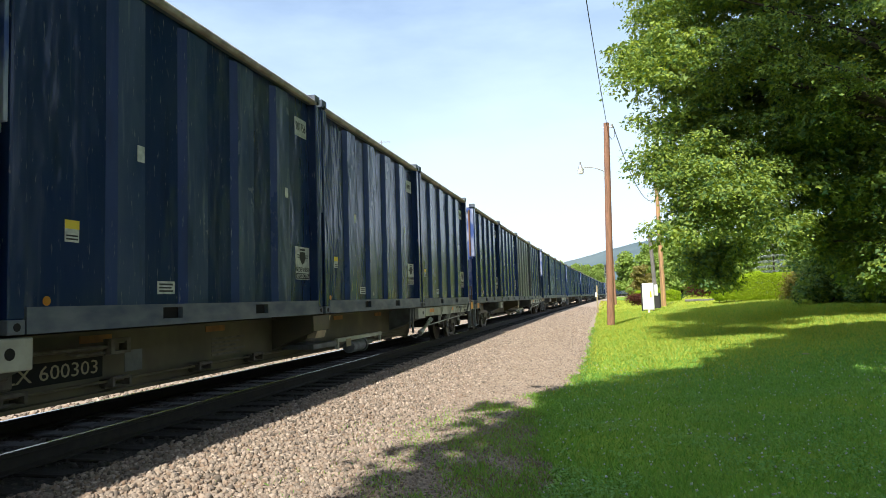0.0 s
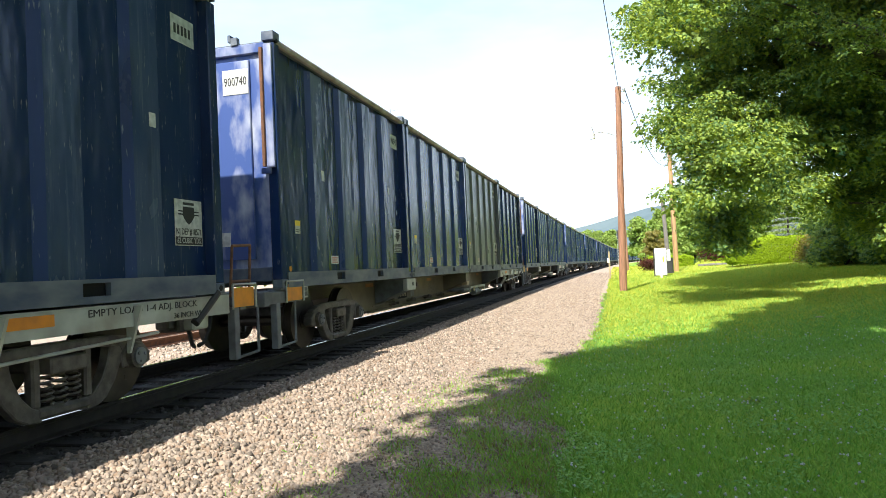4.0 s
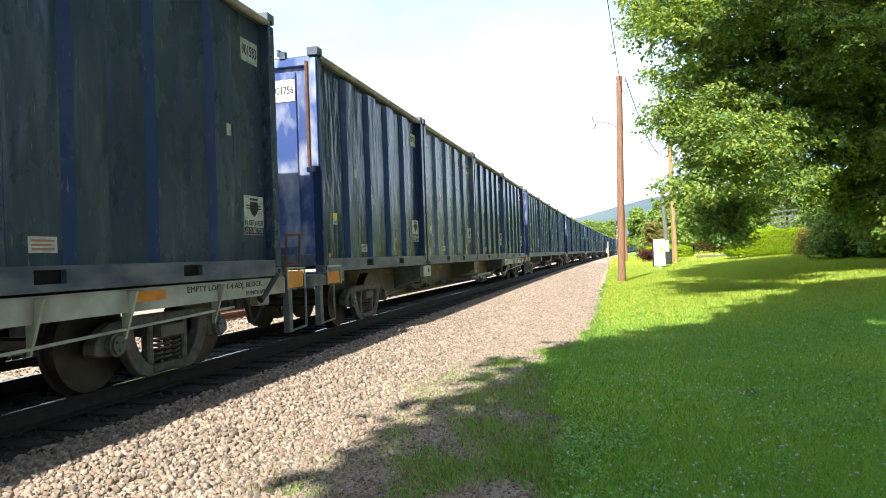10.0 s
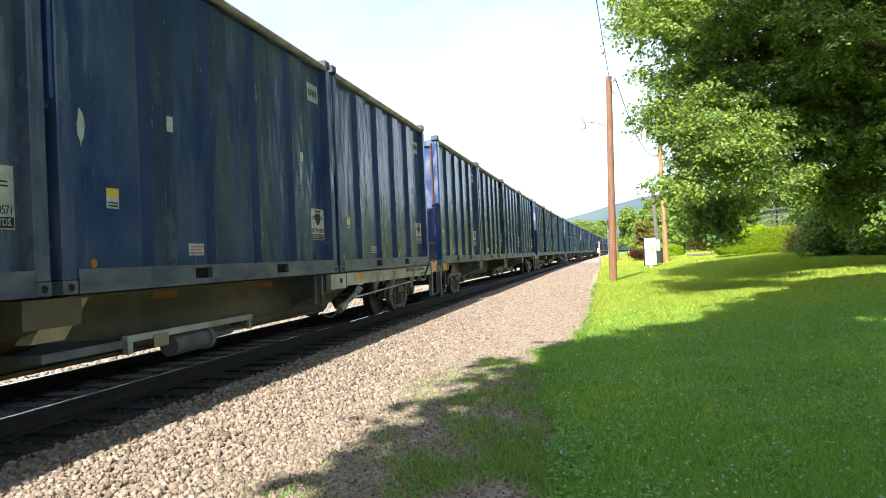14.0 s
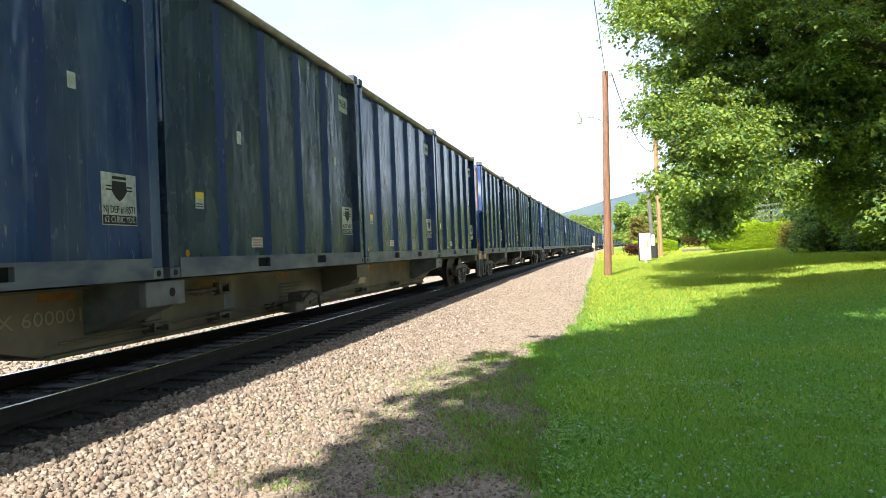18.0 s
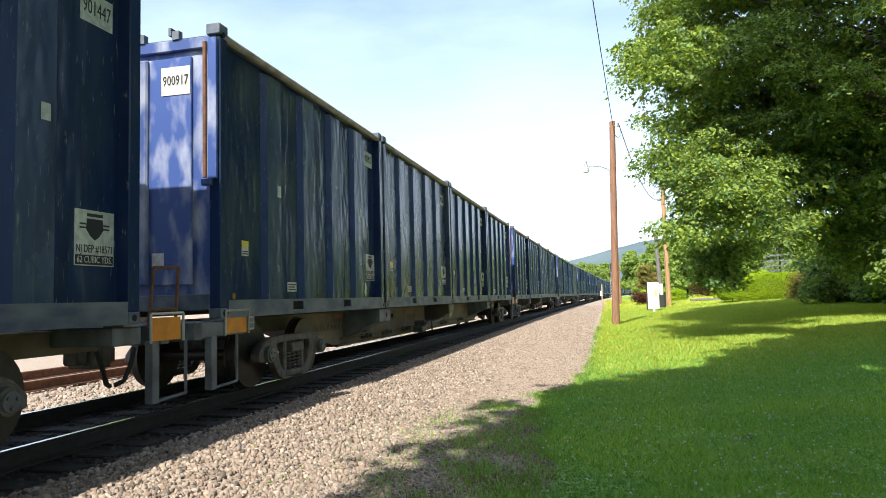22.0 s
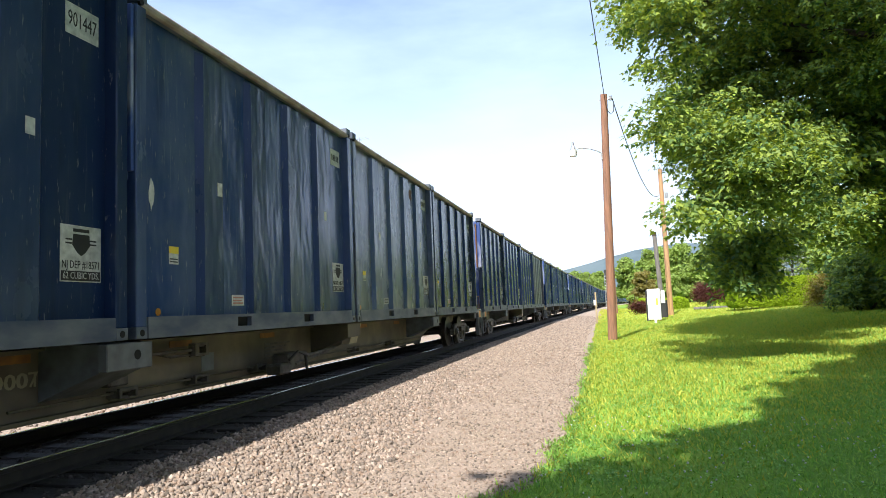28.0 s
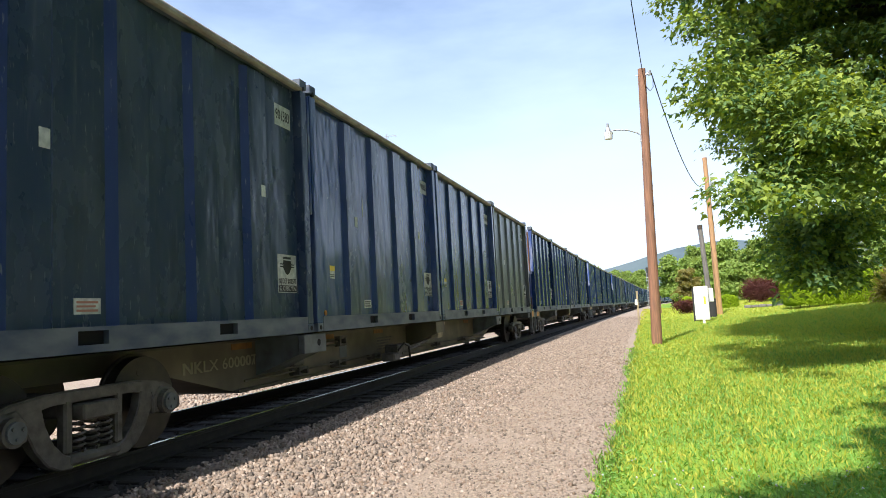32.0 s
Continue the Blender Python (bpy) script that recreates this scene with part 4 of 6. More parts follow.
        part("chain", chain_tube([(1.0, 19.0 - 0.12 * k, 0.32 - 0.09 * math.sin(math.pi * k / 6)) for k in range(7)], 0.016), IRON, car)
        part("upright", boxes((1.08, 1.12, 18.05, 18.10, 0.38, 0.98), (1.08, 1.12, 17.80, 17.83, 0.5, 0.98)), GREY_FRAME, car)
        part("hand_brake", boxes((1.02, 1.16, 24.2, 24.5, 0.62, 0.95), bevel=0.02), PALE_GREEN, car)
        part("brake_lever", rods([((1.18, 24.2, 0.7), (1.2, 24.62, 1.02))], 0.05), CABLE, car)
        # brake cylinder under a pale bar
        part("brake_bar", boxes((0.92, 0.98, 13.5, 16.0, 0.46, 0.53), (0.92, 0.98, 13.5, 13.58, 0.34, 0.46), (0.93, 0.97, 15.92, 15.98, 0.34, 0.46)), PALE_GREEN, car, "pale bar over the brake gear")
        part("brake_support", boxes((0.42, 1.0, 12.4, 13.4, 0.42, 0.5)), GREY_FRAME, car)
        bm = bmesh.new()
        rod(bm, (0.88, 14.3, 0.32), (0.88, 14.95, 0.33), 0.12, seg=16)
        rod(bm, (0.88, 14.95, 0.33), (0.88, 15.03, 0.33), 0.145, seg=16)
        rod(bm, (0.88, 15.03, 0.33), (0.88, 15.6, 0.35), 0.04, seg=8)
        part("brake_cylinder", bm, GREY_FRAME, car, "grey brake cylinder")
        part("tag_plate", boxes((0.985, 0.992, 13.9, 14.15, 0.36, 0.5)), CREAM, car)
    else:
        part("valve_body", boxes((0.7, 1.0, 10.0, 10.7, 0.34, 0.6), (0.75, 1.02, 9.7, 10.05, 0.30, 0.46), bevel=0.03), IRON, car)
        part("valve_arm", rods([((1.0, 10.2, 0.42), (1.02, 11.2, 0.52)), ((1.0, 10.6, 0.52), (1.0, 11.8, 0.58))], 0.03), IRON, car)
        part("air_hose", chain_tube([(1.0, 10.0, 0.5), (1.05, 10.2, 0.62), (1.06, 10.45, 0.55), (1.06, 10.5, 0.3)], 0.022), CABLE, car)
    return car


# ---- the train: fifteen cars with four containers each ----
# seconds and metres: where the front of the second car's first container is
RUN = [(0, 24.37), (3, 12.6), (6, 0.62), (9, -11.8), (13, -29.3), (16, -42.8), (19, -56.9), (21, -66.5), (22, -71.3), (23, -76.1), (23.5, -77.2), (24, -79.0), (25.5, -86.3),
       (26.5, -91.4), (28, -99.5), (28.5, -102.0), (29, -104.2), (29.5, -106.4), (30, -109.0), (31, -114.5), (32, -120.3)]


def run(t):
    ts, vs = [r[0] for r in RUN], [r[1] for r in RUN]
    i = max(0, min(len(ts) - 2, sum(1 for q in ts if q <= t) - 1))

    def slope(k):
        a, b = max(0, k - 1), min(len(ts) - 1, k + 1)
        return (vs[b] - vs[a]) / (ts[b] - ts[a])
    h = ts[i + 1] - ts[i]
    f = (t - ts[i]) / h
    return ((1 + 2 * f) * (1 - f) ** 2 * vs[i] + f * (1 - f) ** 2 * h * slope(i) + f * f * (3 - 2 * f) * vs[i + 1] + f * f * (f - 1) * h * slope(i + 1))


NUMBERS = ["901756", "900740", "", "901583", "900917", "901447", "900806", "", "900057", "901521"]
moving = []
TRAIN_TIMES = [0.5 * i for i in range(65)]
base_container = make_container()
variants = []
PAINTS = [STEEL_BLUE, STEEL_BLUE, STEEL_BLUE, DUSK_NAVY, STEEL_BLUE, STEEL_BLUE, VIVID_NAVY, VIVID_NAVY, NAVY_GREY, OLIVE_GREY]
PAINT_WORDS = {STEEL_BLUE: "deep navy", VIVID_NAVY: "blue", OLIVE_GREY: "weathered grey", NAVY_GREY: "dusty navy", DUSK_NAVY: "dull navy"}
for k in range(10):
    c = base_container if k == 9 else copy_thing(base_container, Matrix())
    variants.append(c)
    c["label"] = "tall " + PAINT_WORDS[PAINTS[k]] + " steel waste container with ribbed sides and white stickers"
    for o in c.children_recursive:
        if o.material_slots[0].material == STEEL_BLUE:
            o.material_slots[0].link = "OBJECT"
            o.material_slots[0].material = PAINTS[k]
            # on dusty and dull navy, the flank's deeper blue carries painted shade
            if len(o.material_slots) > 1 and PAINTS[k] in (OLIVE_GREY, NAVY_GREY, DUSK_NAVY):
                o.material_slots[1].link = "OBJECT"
                o.material_slots[1].material = OLIVE_GREY if PAINTS[k] == OLIVE_GREY else VIVID_NAVY if PAINTS[k] == NAVY_GREY else SHADED_NAVY
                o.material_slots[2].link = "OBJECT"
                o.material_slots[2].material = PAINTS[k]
for k, c in enumerate(variants):
    dress_side(c, NUMBERS[k], True, k % 2)
# which container rides where, car by car
LOADS = [(7, 0, 2, 2), (1, 7, 9, 3), (0, 8, 7, 6), (6, 3, 7, 5), (4, 3, 2, 7), (5, 7, 8, 3), (3, 6, 7, 9), (2, 7, 3, 0)]


def smear(c, y, z, w, h, mat, seed, label, name):
    """A thin ragged patch on the side wall."""
    r = np.random.default_rng(seed)
    bm = bmesh.new()
    out = []
    for k in range(14):
        a = 2 * math.pi * k / 14
        out.append((y + w / 2 * math.cos(a) * r.uniform(0.45, 1), z + h / 2 * math.sin(a) * r.uniform(0.6, 1)))
    prism(bm, out, "x", C_HALF - 0.14, C_HALF - 0.1375)
    part(name, bm, mat, c, label)


smear(variants[4], 5.30, 1.62, 0.2, 0.62, WHITE, 1, "white paint smear", "paint_smear")
smear(variants[4], 5.36, 0.38, 0.14, 0.36, WHITE, 2, "white paint smear", "paint_smear")
smear(variants[8], 4.40, 3.12, 0.34, 0.36, RUST, 3, "rusty brown patch", "rust_patch")
smear(variants[7], 0.42, 1.55, 0.10, 0.42, WHITE, 4, "white scrape", "paint_smear")
smear(variants[1], 5.62, 1.75, 0.06, 0.16, WHITE, 5, "white scrape", "paint_smear")
smear(variants[1], 5.64, 1.45, 0.05, 0.13, WHITE, 6, "white scrape", "paint_smear")
smear(variants[5], 1.16, 2.3, 0.05, 0.7, WHITE, 7, "pale scratch", "paint_smear")
smear(variants[6], 2.1, 2.1, 0.06, 0.5, WHITE, 8, "pale scratch", "paint_smear")
car_of = {"platform": make_car("platform"), "plain": make_car("plain")}
used = set()
rng = np.random.default_rng(11)
for car in range(0, 16):
    kind = "platform" if car <= 2 else "plain"
    src = car_of[kind]
    ob = src if kind not in used else copy_thing(src, Matrix())
    used.add(kind)
    moving.append((ob, (car - 1) * CAR_PITCH, 12.38, RAIL_Z, car))
    marks = {0: "NKLX 600303", 1: "NKLX 600304", 2: "NKLX 600304", 3: "NKLX 600001", 4: "NKLX 600001", 5: "NKLX 600007", 6: "NKLX 600007"}
    if car in marks:
        lettering(marks[car], 0.15, CREAM, ob, 0.426, *((7.35, 0.58) if kind == "platform" else (5.05, 0.67)), 1.55)
    for j in range(4):
        i = LOADS[car % 8][j]
        if i not in used:
            used.add(i)
            c = variants[i]
        else:
            c = copy_thing(variants[i], Matrix())
        moving.append((c, (car - 1) * CAR_PITCH + j * C_PITCH, C_LEN / 2, RAIL_Z + 1.01, None))


def motions():
    wheel_times = [round(0.1 * i, 1) for i in range(321)]
    for ob, s0, half, z, car in moving:
        rows = []
        for t in TRAIN_TIMES:
            m = on_track(s0 + half + run(t), z) @ pose(0, -half, 0)
            rows.append((t, m))
        walk(ob, rows)
        if car is not None and 0 <= car <= 7:
            for w in ob.children_recursive:
                if w.name.startswith("wheelset"):
                    x, y, zz = w.location
                    walk(w, [(t, pose(x, y, zz, math.degrees((run(t) - run(0)) / 0.457))) for t in wheel_times])


# ---- ground cover ----
LEAF_V = [(0, 0, 0), (0.34, 0.10, 0.02), (0.52, 0.42, -0.05), (0.2, 0.5, 0.03), (0, 1.0, -0.06), (-0.2, 0.5, 0.03), (-0.52, 0.42, -0.05), (-0.34, 0.10, 0.02)]
LEAF_F = [(0, 1, 2, 3), (0, 3, 4, 5), (0, 5, 6, 7)]
SPRAY_V = [(0, -0.1, 0), (0.5, 0.15, -0.06), (0.22, 0.4, 0.04), (0, 1.0, -0.08), (-0.22, 0.4, 0.04), (-0.5, 0.15, -0.06)]
SPRAY_F = [(0, 1, 2, 3), (0, 3, 4, 5)]
CHIP_V = [(0, -0.5, 0), (0.4, 0, 0.08), (0, 0.5, 0), (-0.4, 0, 0.08)]
CHIP_F = [(0, 1, 2, 3)]
STONE_V = [(-0.5, -0.32, -0.25), (0.5, -0.45, -0.28), (0.36, 0.5, -0.22), (-0.46, 0.36, -0.3), (-0.12, -0.34, 0.34), (0.34, -0.12, 0.16), (0.02, 0.3, 0.4), (-0.38, 0.08, 0.1)]
STONE_F = [(0, 3, 2, 1), (4, 5, 6, 7), (0, 1, 5, 4), (1, 2, 6, 5), (2, 3, 7, 6), (3, 0, 4, 7)]


def stones(name, label, rng, n, u_range, s_range, size, sink, near_power=1.6, mat=STONE):
    u = rng.uniform(*u_range, n)
    s = s_range[0] + (s_range[1] - s_range[0]) * rng.uniform(0, 1, n) ** near_power
    pos = []
    for ui, si in zip(u, s):
        tx, ty, ta = track(si)
        x, y = tx + ui * math.cos(ta), ty - ui * math.sin(ta)
        pos.append((x, y, bed_z(ui, x, y)))
    pos = np.array(pos)
    sz = rng.uniform(size[0], size[1], (n, 1)) * rng.uniform(0.55, 1.5, (n, 3))
    pos[:, 2] += sz[:, 2] * sink
    return tagged(scatter(name, STONE_V, STONE_F, pos, turns(rng, n, 0.6), sz, mat), label, "gravel", kind="stuff")


rng = np.random.default_rng(21)
stones("ballast", "loose grey and brown ballast stones beside the track", rng, 52000, (1.35, 3.5), (1.0, 34.0), (0.026, 0.06), 0.12)
stones("path_gravel", "fine gravel on the path beside the track", rng, 34000, (2.9, 5.2), (2.5, 26.0), (0.014, 0.036), 0.1)
stones("path_gravel", "coarse gravel along the far path", rng, 16000, (1.5, 5.0), (22.0, 62.0), (0.03, 0.06), 0.1, 1.3)
stones("far_ballast", "loose ballast stones beyond the train", rng, 9000, (-4.5, -1.2), (-2.0, 30.0), (0.04, 0.08), 0.12, 1.2)
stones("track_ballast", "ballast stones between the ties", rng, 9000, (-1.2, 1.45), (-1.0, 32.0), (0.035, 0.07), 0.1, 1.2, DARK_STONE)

BLADE_V = [(-0.5, 0, 0), (0.5, 0, 0), (0.18, 0.25, 0.62), (0.0, 0.65, 1.0)]
BLADE_F = [(0, 1, 2, 3)]


def blades(name, label, rng, n, place, size, mat, width=0.12, tilt=0.5):
    pos = np.array([place() for _ in range(n)])
    h = rng.uniform(size[0], size[1], n) * (1 + 0.012 * pos[:, 1])
    sz = np.stack([h * width * (1 + 0.10 * np.hypot(pos[:, 0], pos[:, 1])), h, h], 1)
    return tagged(scatter(name, BLADE_V, BLADE_F, pos, turns(rng, n, tilt), sz, mat), label, "grass", kind="stuff")


def lawn_edge(y):
    return TRACK_X + lawn_start(y)


def lawn_spot(y0, y1, x1, power):
    def place():
        y = y0 + (y1 - y0) * random.random() ** power
        x = lawn_edge(y) - 0.04 + (x1(y) - lawn_edge(y)) * random.random()
        return x, y, lawn_z(x, y) - 0.004
    return place


random.seed(5)
blades("lawn_grass", "short mown green grass blades", rng, 200000, lawn_spot(3.0, 52.0, lambda y: 0.6 + 0.46 * y, 2.0), (0.026, 0.06), GRASS_BLADE, tilt=0.95)

blades("far_lawn_grass", "short mown grass on the far lawn", rng, 30000, lawn_spot(48.0, 100.0, lambda y: 2.0 + 0.30 * y, 1.2), (0.03, 0.07), SUNLIT_BLADE, tilt=0.95)

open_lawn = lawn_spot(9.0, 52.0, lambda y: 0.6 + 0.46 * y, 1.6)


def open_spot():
    """Thins out gently towards the tree's shade, so yellow blades mark the sunlit lawn."""
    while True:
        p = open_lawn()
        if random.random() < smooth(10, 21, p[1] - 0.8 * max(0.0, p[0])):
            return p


blades("dry_lawn_grass", "yellowish grass blades in the open lawn, tinted as if sunlit", rng, 120000, open_spot, (0.03, 0.065), SUNLIT_BLADE, tilt=0.95)


def fringe():
    while True:
        y = 4.2 + 26 * random.random() ** 1.7
        wide = 0.09 + 0.75 * (1 - smooth(7.5, 12, y))
        x = lawn_edge(y) - abs(random.gauss(0, wide)) + 0.1
        if noise.noise((x * 1.9, y * 1.3, 4.0)) + random.uniform(-0.45, 0.45) > 0.05:
            break
    return x, y, bed_z(beside(x, y), x, y) - 0.004


blades("edge_grass", "patchy grass growing into the gravel edge", rng, 26000, fringe, (0.025, 0.06), GRASS_BLADE, tilt=0.9)
blades("dry_grass", "dry straw-coloured grass at the gravel edge", rng, 9000, fringe, (0.02, 0.06), DRY_BLADE, tilt=1.1)

spot = lawn_spot(3.4, 15.0, lambda y: 0.5 + 0.4 * y, 1.0)
pos = np.array([spot() for _ in range(900)])
pos[:, 2] += rng.uniform(0.05, 0.085, len(pos))
tagged(scatter("clover_flower", STONE_V, STONE_F, pos, turns(rng, len(pos)), rng.uniform(0.012, 0.024, len(pos)), WHITE), "small white clover flowers in the lawn", "flowers", kind="stuff")


# clover patches: low flat leaves in drifts
CLOVER = leaf_material("clover_leaf", (0.12, 0.32, 0.07), (0.28, 0.48, 0.11), 0.2, 0.4)
near_lawn = lawn_spot(3.2, 20.0, lambda y: 0.6 + 0.46 * y, 1.5)
pos = []
while len(pos) < 24000:
    x, y, z = near_lawn()
    if noise.noise((x * 1.1, y * 1.1, 6.0)) + 0.5 * noise.noise((x * 3.1, y * 3.1, 1.0)) + random.uniform(-0.25, 0.25) > 0.12:
        pos.append((x, y, z + random.uniform(0.02, 0.055)))
tagged(scatter("clover", CHIP_V, CHIP_F, pos, turns(rng, len(pos), 0.5), rng.uniform(0.018, 0.038, len(pos)), CLOVER), "drifts of flat clover leaves in the lawn", "clover", kind="stuff")


# a few weeds and litter on the lawn
def make_weed(x, y, size, label):
    w = thing("weed", label, "weed", "", pose(x, y, lawn_z(x, y)))
    r = np.random.default_rng(int(x * 100 + 500))
    n = 26
    p = r.normal(0, size * 0.35, (n, 3))
    p[:, 2] = np.abs(p[:, 2]) * 0.5 + 0.02
    scatter("leaves", LEAF_V, LEAF_F, p, turns(r, n, 1.2), r.uniform(size * 0.25, size * 0.5, n), LEAF, w)
    return w


make_weed(1.32, 7.85, 0.13, "dark broad-leaved weed standing in the lawn")


# ---- trees ----
def clump_leaves(rng, clumps, per_m2, droop=0.0):
    """Points, turns and sizes of leaves on the outer layers of many egg-shaped clumps."""
    pts, nrm = [], []
    for cx, cy, cz, rx, ry, rz in clumps:
        area = 4 * math.pi * ((rx * ry) ** 1.6 / 3 + (rx * rz) ** 1.6 / 3 + (ry * rz) ** 1.6 / 3) ** (1 / 1.6)
        n = int(area * per_m2)
        d = rng.normal(0, 1, (n, 3))
        d /= np.linalg.norm(d, axis=1)[:, None]
        d[:, 2] = np.where(d[:, 2] < -0.45, -d[:, 2], d[:, 2])
        r = 1 - 0.6 * rng.uniform(0, 1, n) ** 1.5
        # sprays: the shell is broken by a lumpy field
        lump = np.sin(d[:, 0] * 5 + cx * 3) * np.sin(d[:, 1] * 5 + cy * 2) * np.sin(d[:, 2] * 6 + cz)
        r += 0.26 * lump + rng.normal(0, 0.09, n)
        pts.append(np.array([cx, cy, cz]) + d * r[:, None] * np.array([rx, ry, rz]))
        nrm.append(d)
    return np.concatenate(pts), np.concatenate(nrm)


def facing(rng, nrm, up=0.8, jitter=0.55):
    """Turns whose z axis leans along nrm and up, with a random spin."""
    z = nrm * 0.6 + np.array([0, 0, up]) + rng.normal(0, jitter, nrm.shape)
    z /= np.linalg.norm(z, axis=1)[:, None]
    h = rng.normal(0, 1, nrm.shape)
    h[:, 2] -= 0.5
    x = np.cross(h, z)
    x /= np.linalg.norm(x, axis=1)[:, None]
    y = np.cross(z, x)
    return np.stack([x, y, z], 2)


def tier_leaves(rng, boughs, per_m2):
    """Leaves on flat drooping tiers with lobed edges: points and turns. boughs: x, y, z, radius."""
    pts, rot = [], []
    for cx, cy, cz, r in boughs:
        n = int(math.pi * r * r * per_m2)
        if n == 0:
            continue
        a, f = rng.uniform(0, 2 * np.pi, n), np.sqrt(rng.uniform(0, 1, n))
        lobes = 1 + 0.22 * np.sin(a * 5 + cx * 9) + 0.14 * np.sin(a * 8 + cz * 7)
        tilt = rng.normal(0, 0.22, 2)
        px, py = r * f * lobes * np.cos(a), r * f * lobes * np.sin(a)
        pz = r * (0.30 * (1 - f ** 2) - 0.22 * f ** 3) + tilt[0] * px + tilt[1] * py + rng.normal(0, 0.07, n) - 0.25 * r * (rng.uniform(0, 1, n) < 0.3) * rng.uniform(0, 1, n)
        pts.append(np.stack([cx + px, cy + py, cz + pz], 1))
        out = np.stack([np.cos(a), np.sin(a), np.zeros(n)], 1)
        up = np.array([0, 0, 0.75]) + out * (0.75 * f)[:, None] + rng.normal(0, 0.42, (n, 3))
        up /= np.linalg.norm(up, axis=1)[:, None]
        tip = out + np.array([0, 0, -0.55]) + rng.normal(0, 0.55, (n, 3))
        side = np.cross(tip, up)
        side /= np.linalg.norm(side, axis=1)[:, None] + 1e-9
        rot.append(np.stack([side, np.cross(up, side), up], 2))
    return np.concatenate(pts), np.concatenate(rot)


def limb(bm, a, b, r0, r1, rng, steps=5):
    a, b = Vector(a), Vector(b)
    prev, pr = a, r0
    for k in range(1, steps + 1):
        f = k / steps
        p = a.lerp(b, f) + Vector((rng.normal(0, 0.12), rng.normal(0, 0.12), 0.35 * math.sin(f * math.pi) * 0.6)) * (b - a).length * 0.12
        rr = r0 + (r1 - r0) * f
        rod(bm, prev, p, pr, rr, 8)
        prev, pr = p, rr


def make_tree(name, label, base, height, clumps, seed, per_m2, leaf, mat, trunk_r=0.35, fork=0.3, limbs=14, group="", simple=True):
    """base: foot of the trunk; clumps in the tree's own space."""
    rng = np.random.default_rng(seed)
    t = thing(name, label, "tree", group, pose(*base))
    bm = bmesh.new()
    rod(bm, (0, 0, -0.2), (0, 0, height * fork * 0.5), trunk_r * 1.25, trunk_r, 12)
    limb(bm, (0, 0, height * fork * 0.5), (0.2, 0.1, height * 0.8), trunk_r, trunk_r * 0.25, rng, 7)
    part("trunk", bm, BARK, t)
    order = sorted(range(len(clumps)), key=lambda i: -clumps[i][3])[:limbs]
    for i in order:
        bm = bmesh.new()
        c = clumps[i]
        z0 = min(height * 0.7, max(height * fork * 0.5, c[2] * 0.65))
        limb(bm, (0, 0, z0), (c[0], c[1], c[2]), trunk_r * 0.34, 0.03, rng)
        part("limb", bm, BARK, t)
    if per_m2 == 0:
        return t
    pts, nrm = clump_leaves(rng, clumps, per_m2)
    n = len(pts)
    scatter("crown", CHIP_V if simple else SPRAY_V, CHIP_F if simple else SPRAY_F, pts, facing(rng, nrm, 0.35, 0.75), rng.uniform(leaf * 0.7, leaf * 1.25, n), mat, t)
    return t


def egg_clumps(rng, n, centre, radii, size, inner=0.55):
    out = []
    for _ in range(n):
        d = rng.normal(0, 1, 3)
        d /= np.linalg.norm(d)
        f = rng.uniform(inner, 1.0)
        r = rng.uniform(*size)
        out.append((centre[0] + d[0] * f * radii[0], centre[1] + d[1] * f * radii[1], centre[2] + d[2] * f * radii[2], r * 1.1, r * 1.1, r * 0.8))
    return out


# the big maple beside the lawn
MX, MY = 12.6, 26.5
mz = lawn_z(MX, MY)
rng = np.random.default_rng(31)
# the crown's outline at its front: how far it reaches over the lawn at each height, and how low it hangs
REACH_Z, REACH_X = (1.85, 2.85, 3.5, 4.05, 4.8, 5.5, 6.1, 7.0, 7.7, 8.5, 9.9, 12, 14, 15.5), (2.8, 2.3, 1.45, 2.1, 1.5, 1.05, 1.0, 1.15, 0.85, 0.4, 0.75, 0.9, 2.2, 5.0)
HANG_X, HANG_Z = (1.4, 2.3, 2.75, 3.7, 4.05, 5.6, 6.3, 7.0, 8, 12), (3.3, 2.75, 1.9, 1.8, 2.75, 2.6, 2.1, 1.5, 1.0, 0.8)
maple = []
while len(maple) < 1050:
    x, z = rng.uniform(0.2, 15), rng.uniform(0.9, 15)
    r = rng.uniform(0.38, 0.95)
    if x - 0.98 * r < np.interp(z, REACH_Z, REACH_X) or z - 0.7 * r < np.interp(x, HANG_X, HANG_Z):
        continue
    # uneven front: boughs stand out up to two metres from the hollows between them
    front = 24.0 + 0.12 * z + 2.2 * noise.noise((x * 0.42, z * 0.5, 8.0)) - 1.2 * smooth(3, 8, x) + 4.5 * smooth(4, 6.5, x) * (1 - smooth(5, 8.5, z))
    y = front + (31.5 - front) * rng.uniform(0, 1) ** 1.5
    k = y / 22.0
    maple.append((x * k - MX, y - MY, 1.6 + (z - 1.6) * k - mz, r * 1.15))
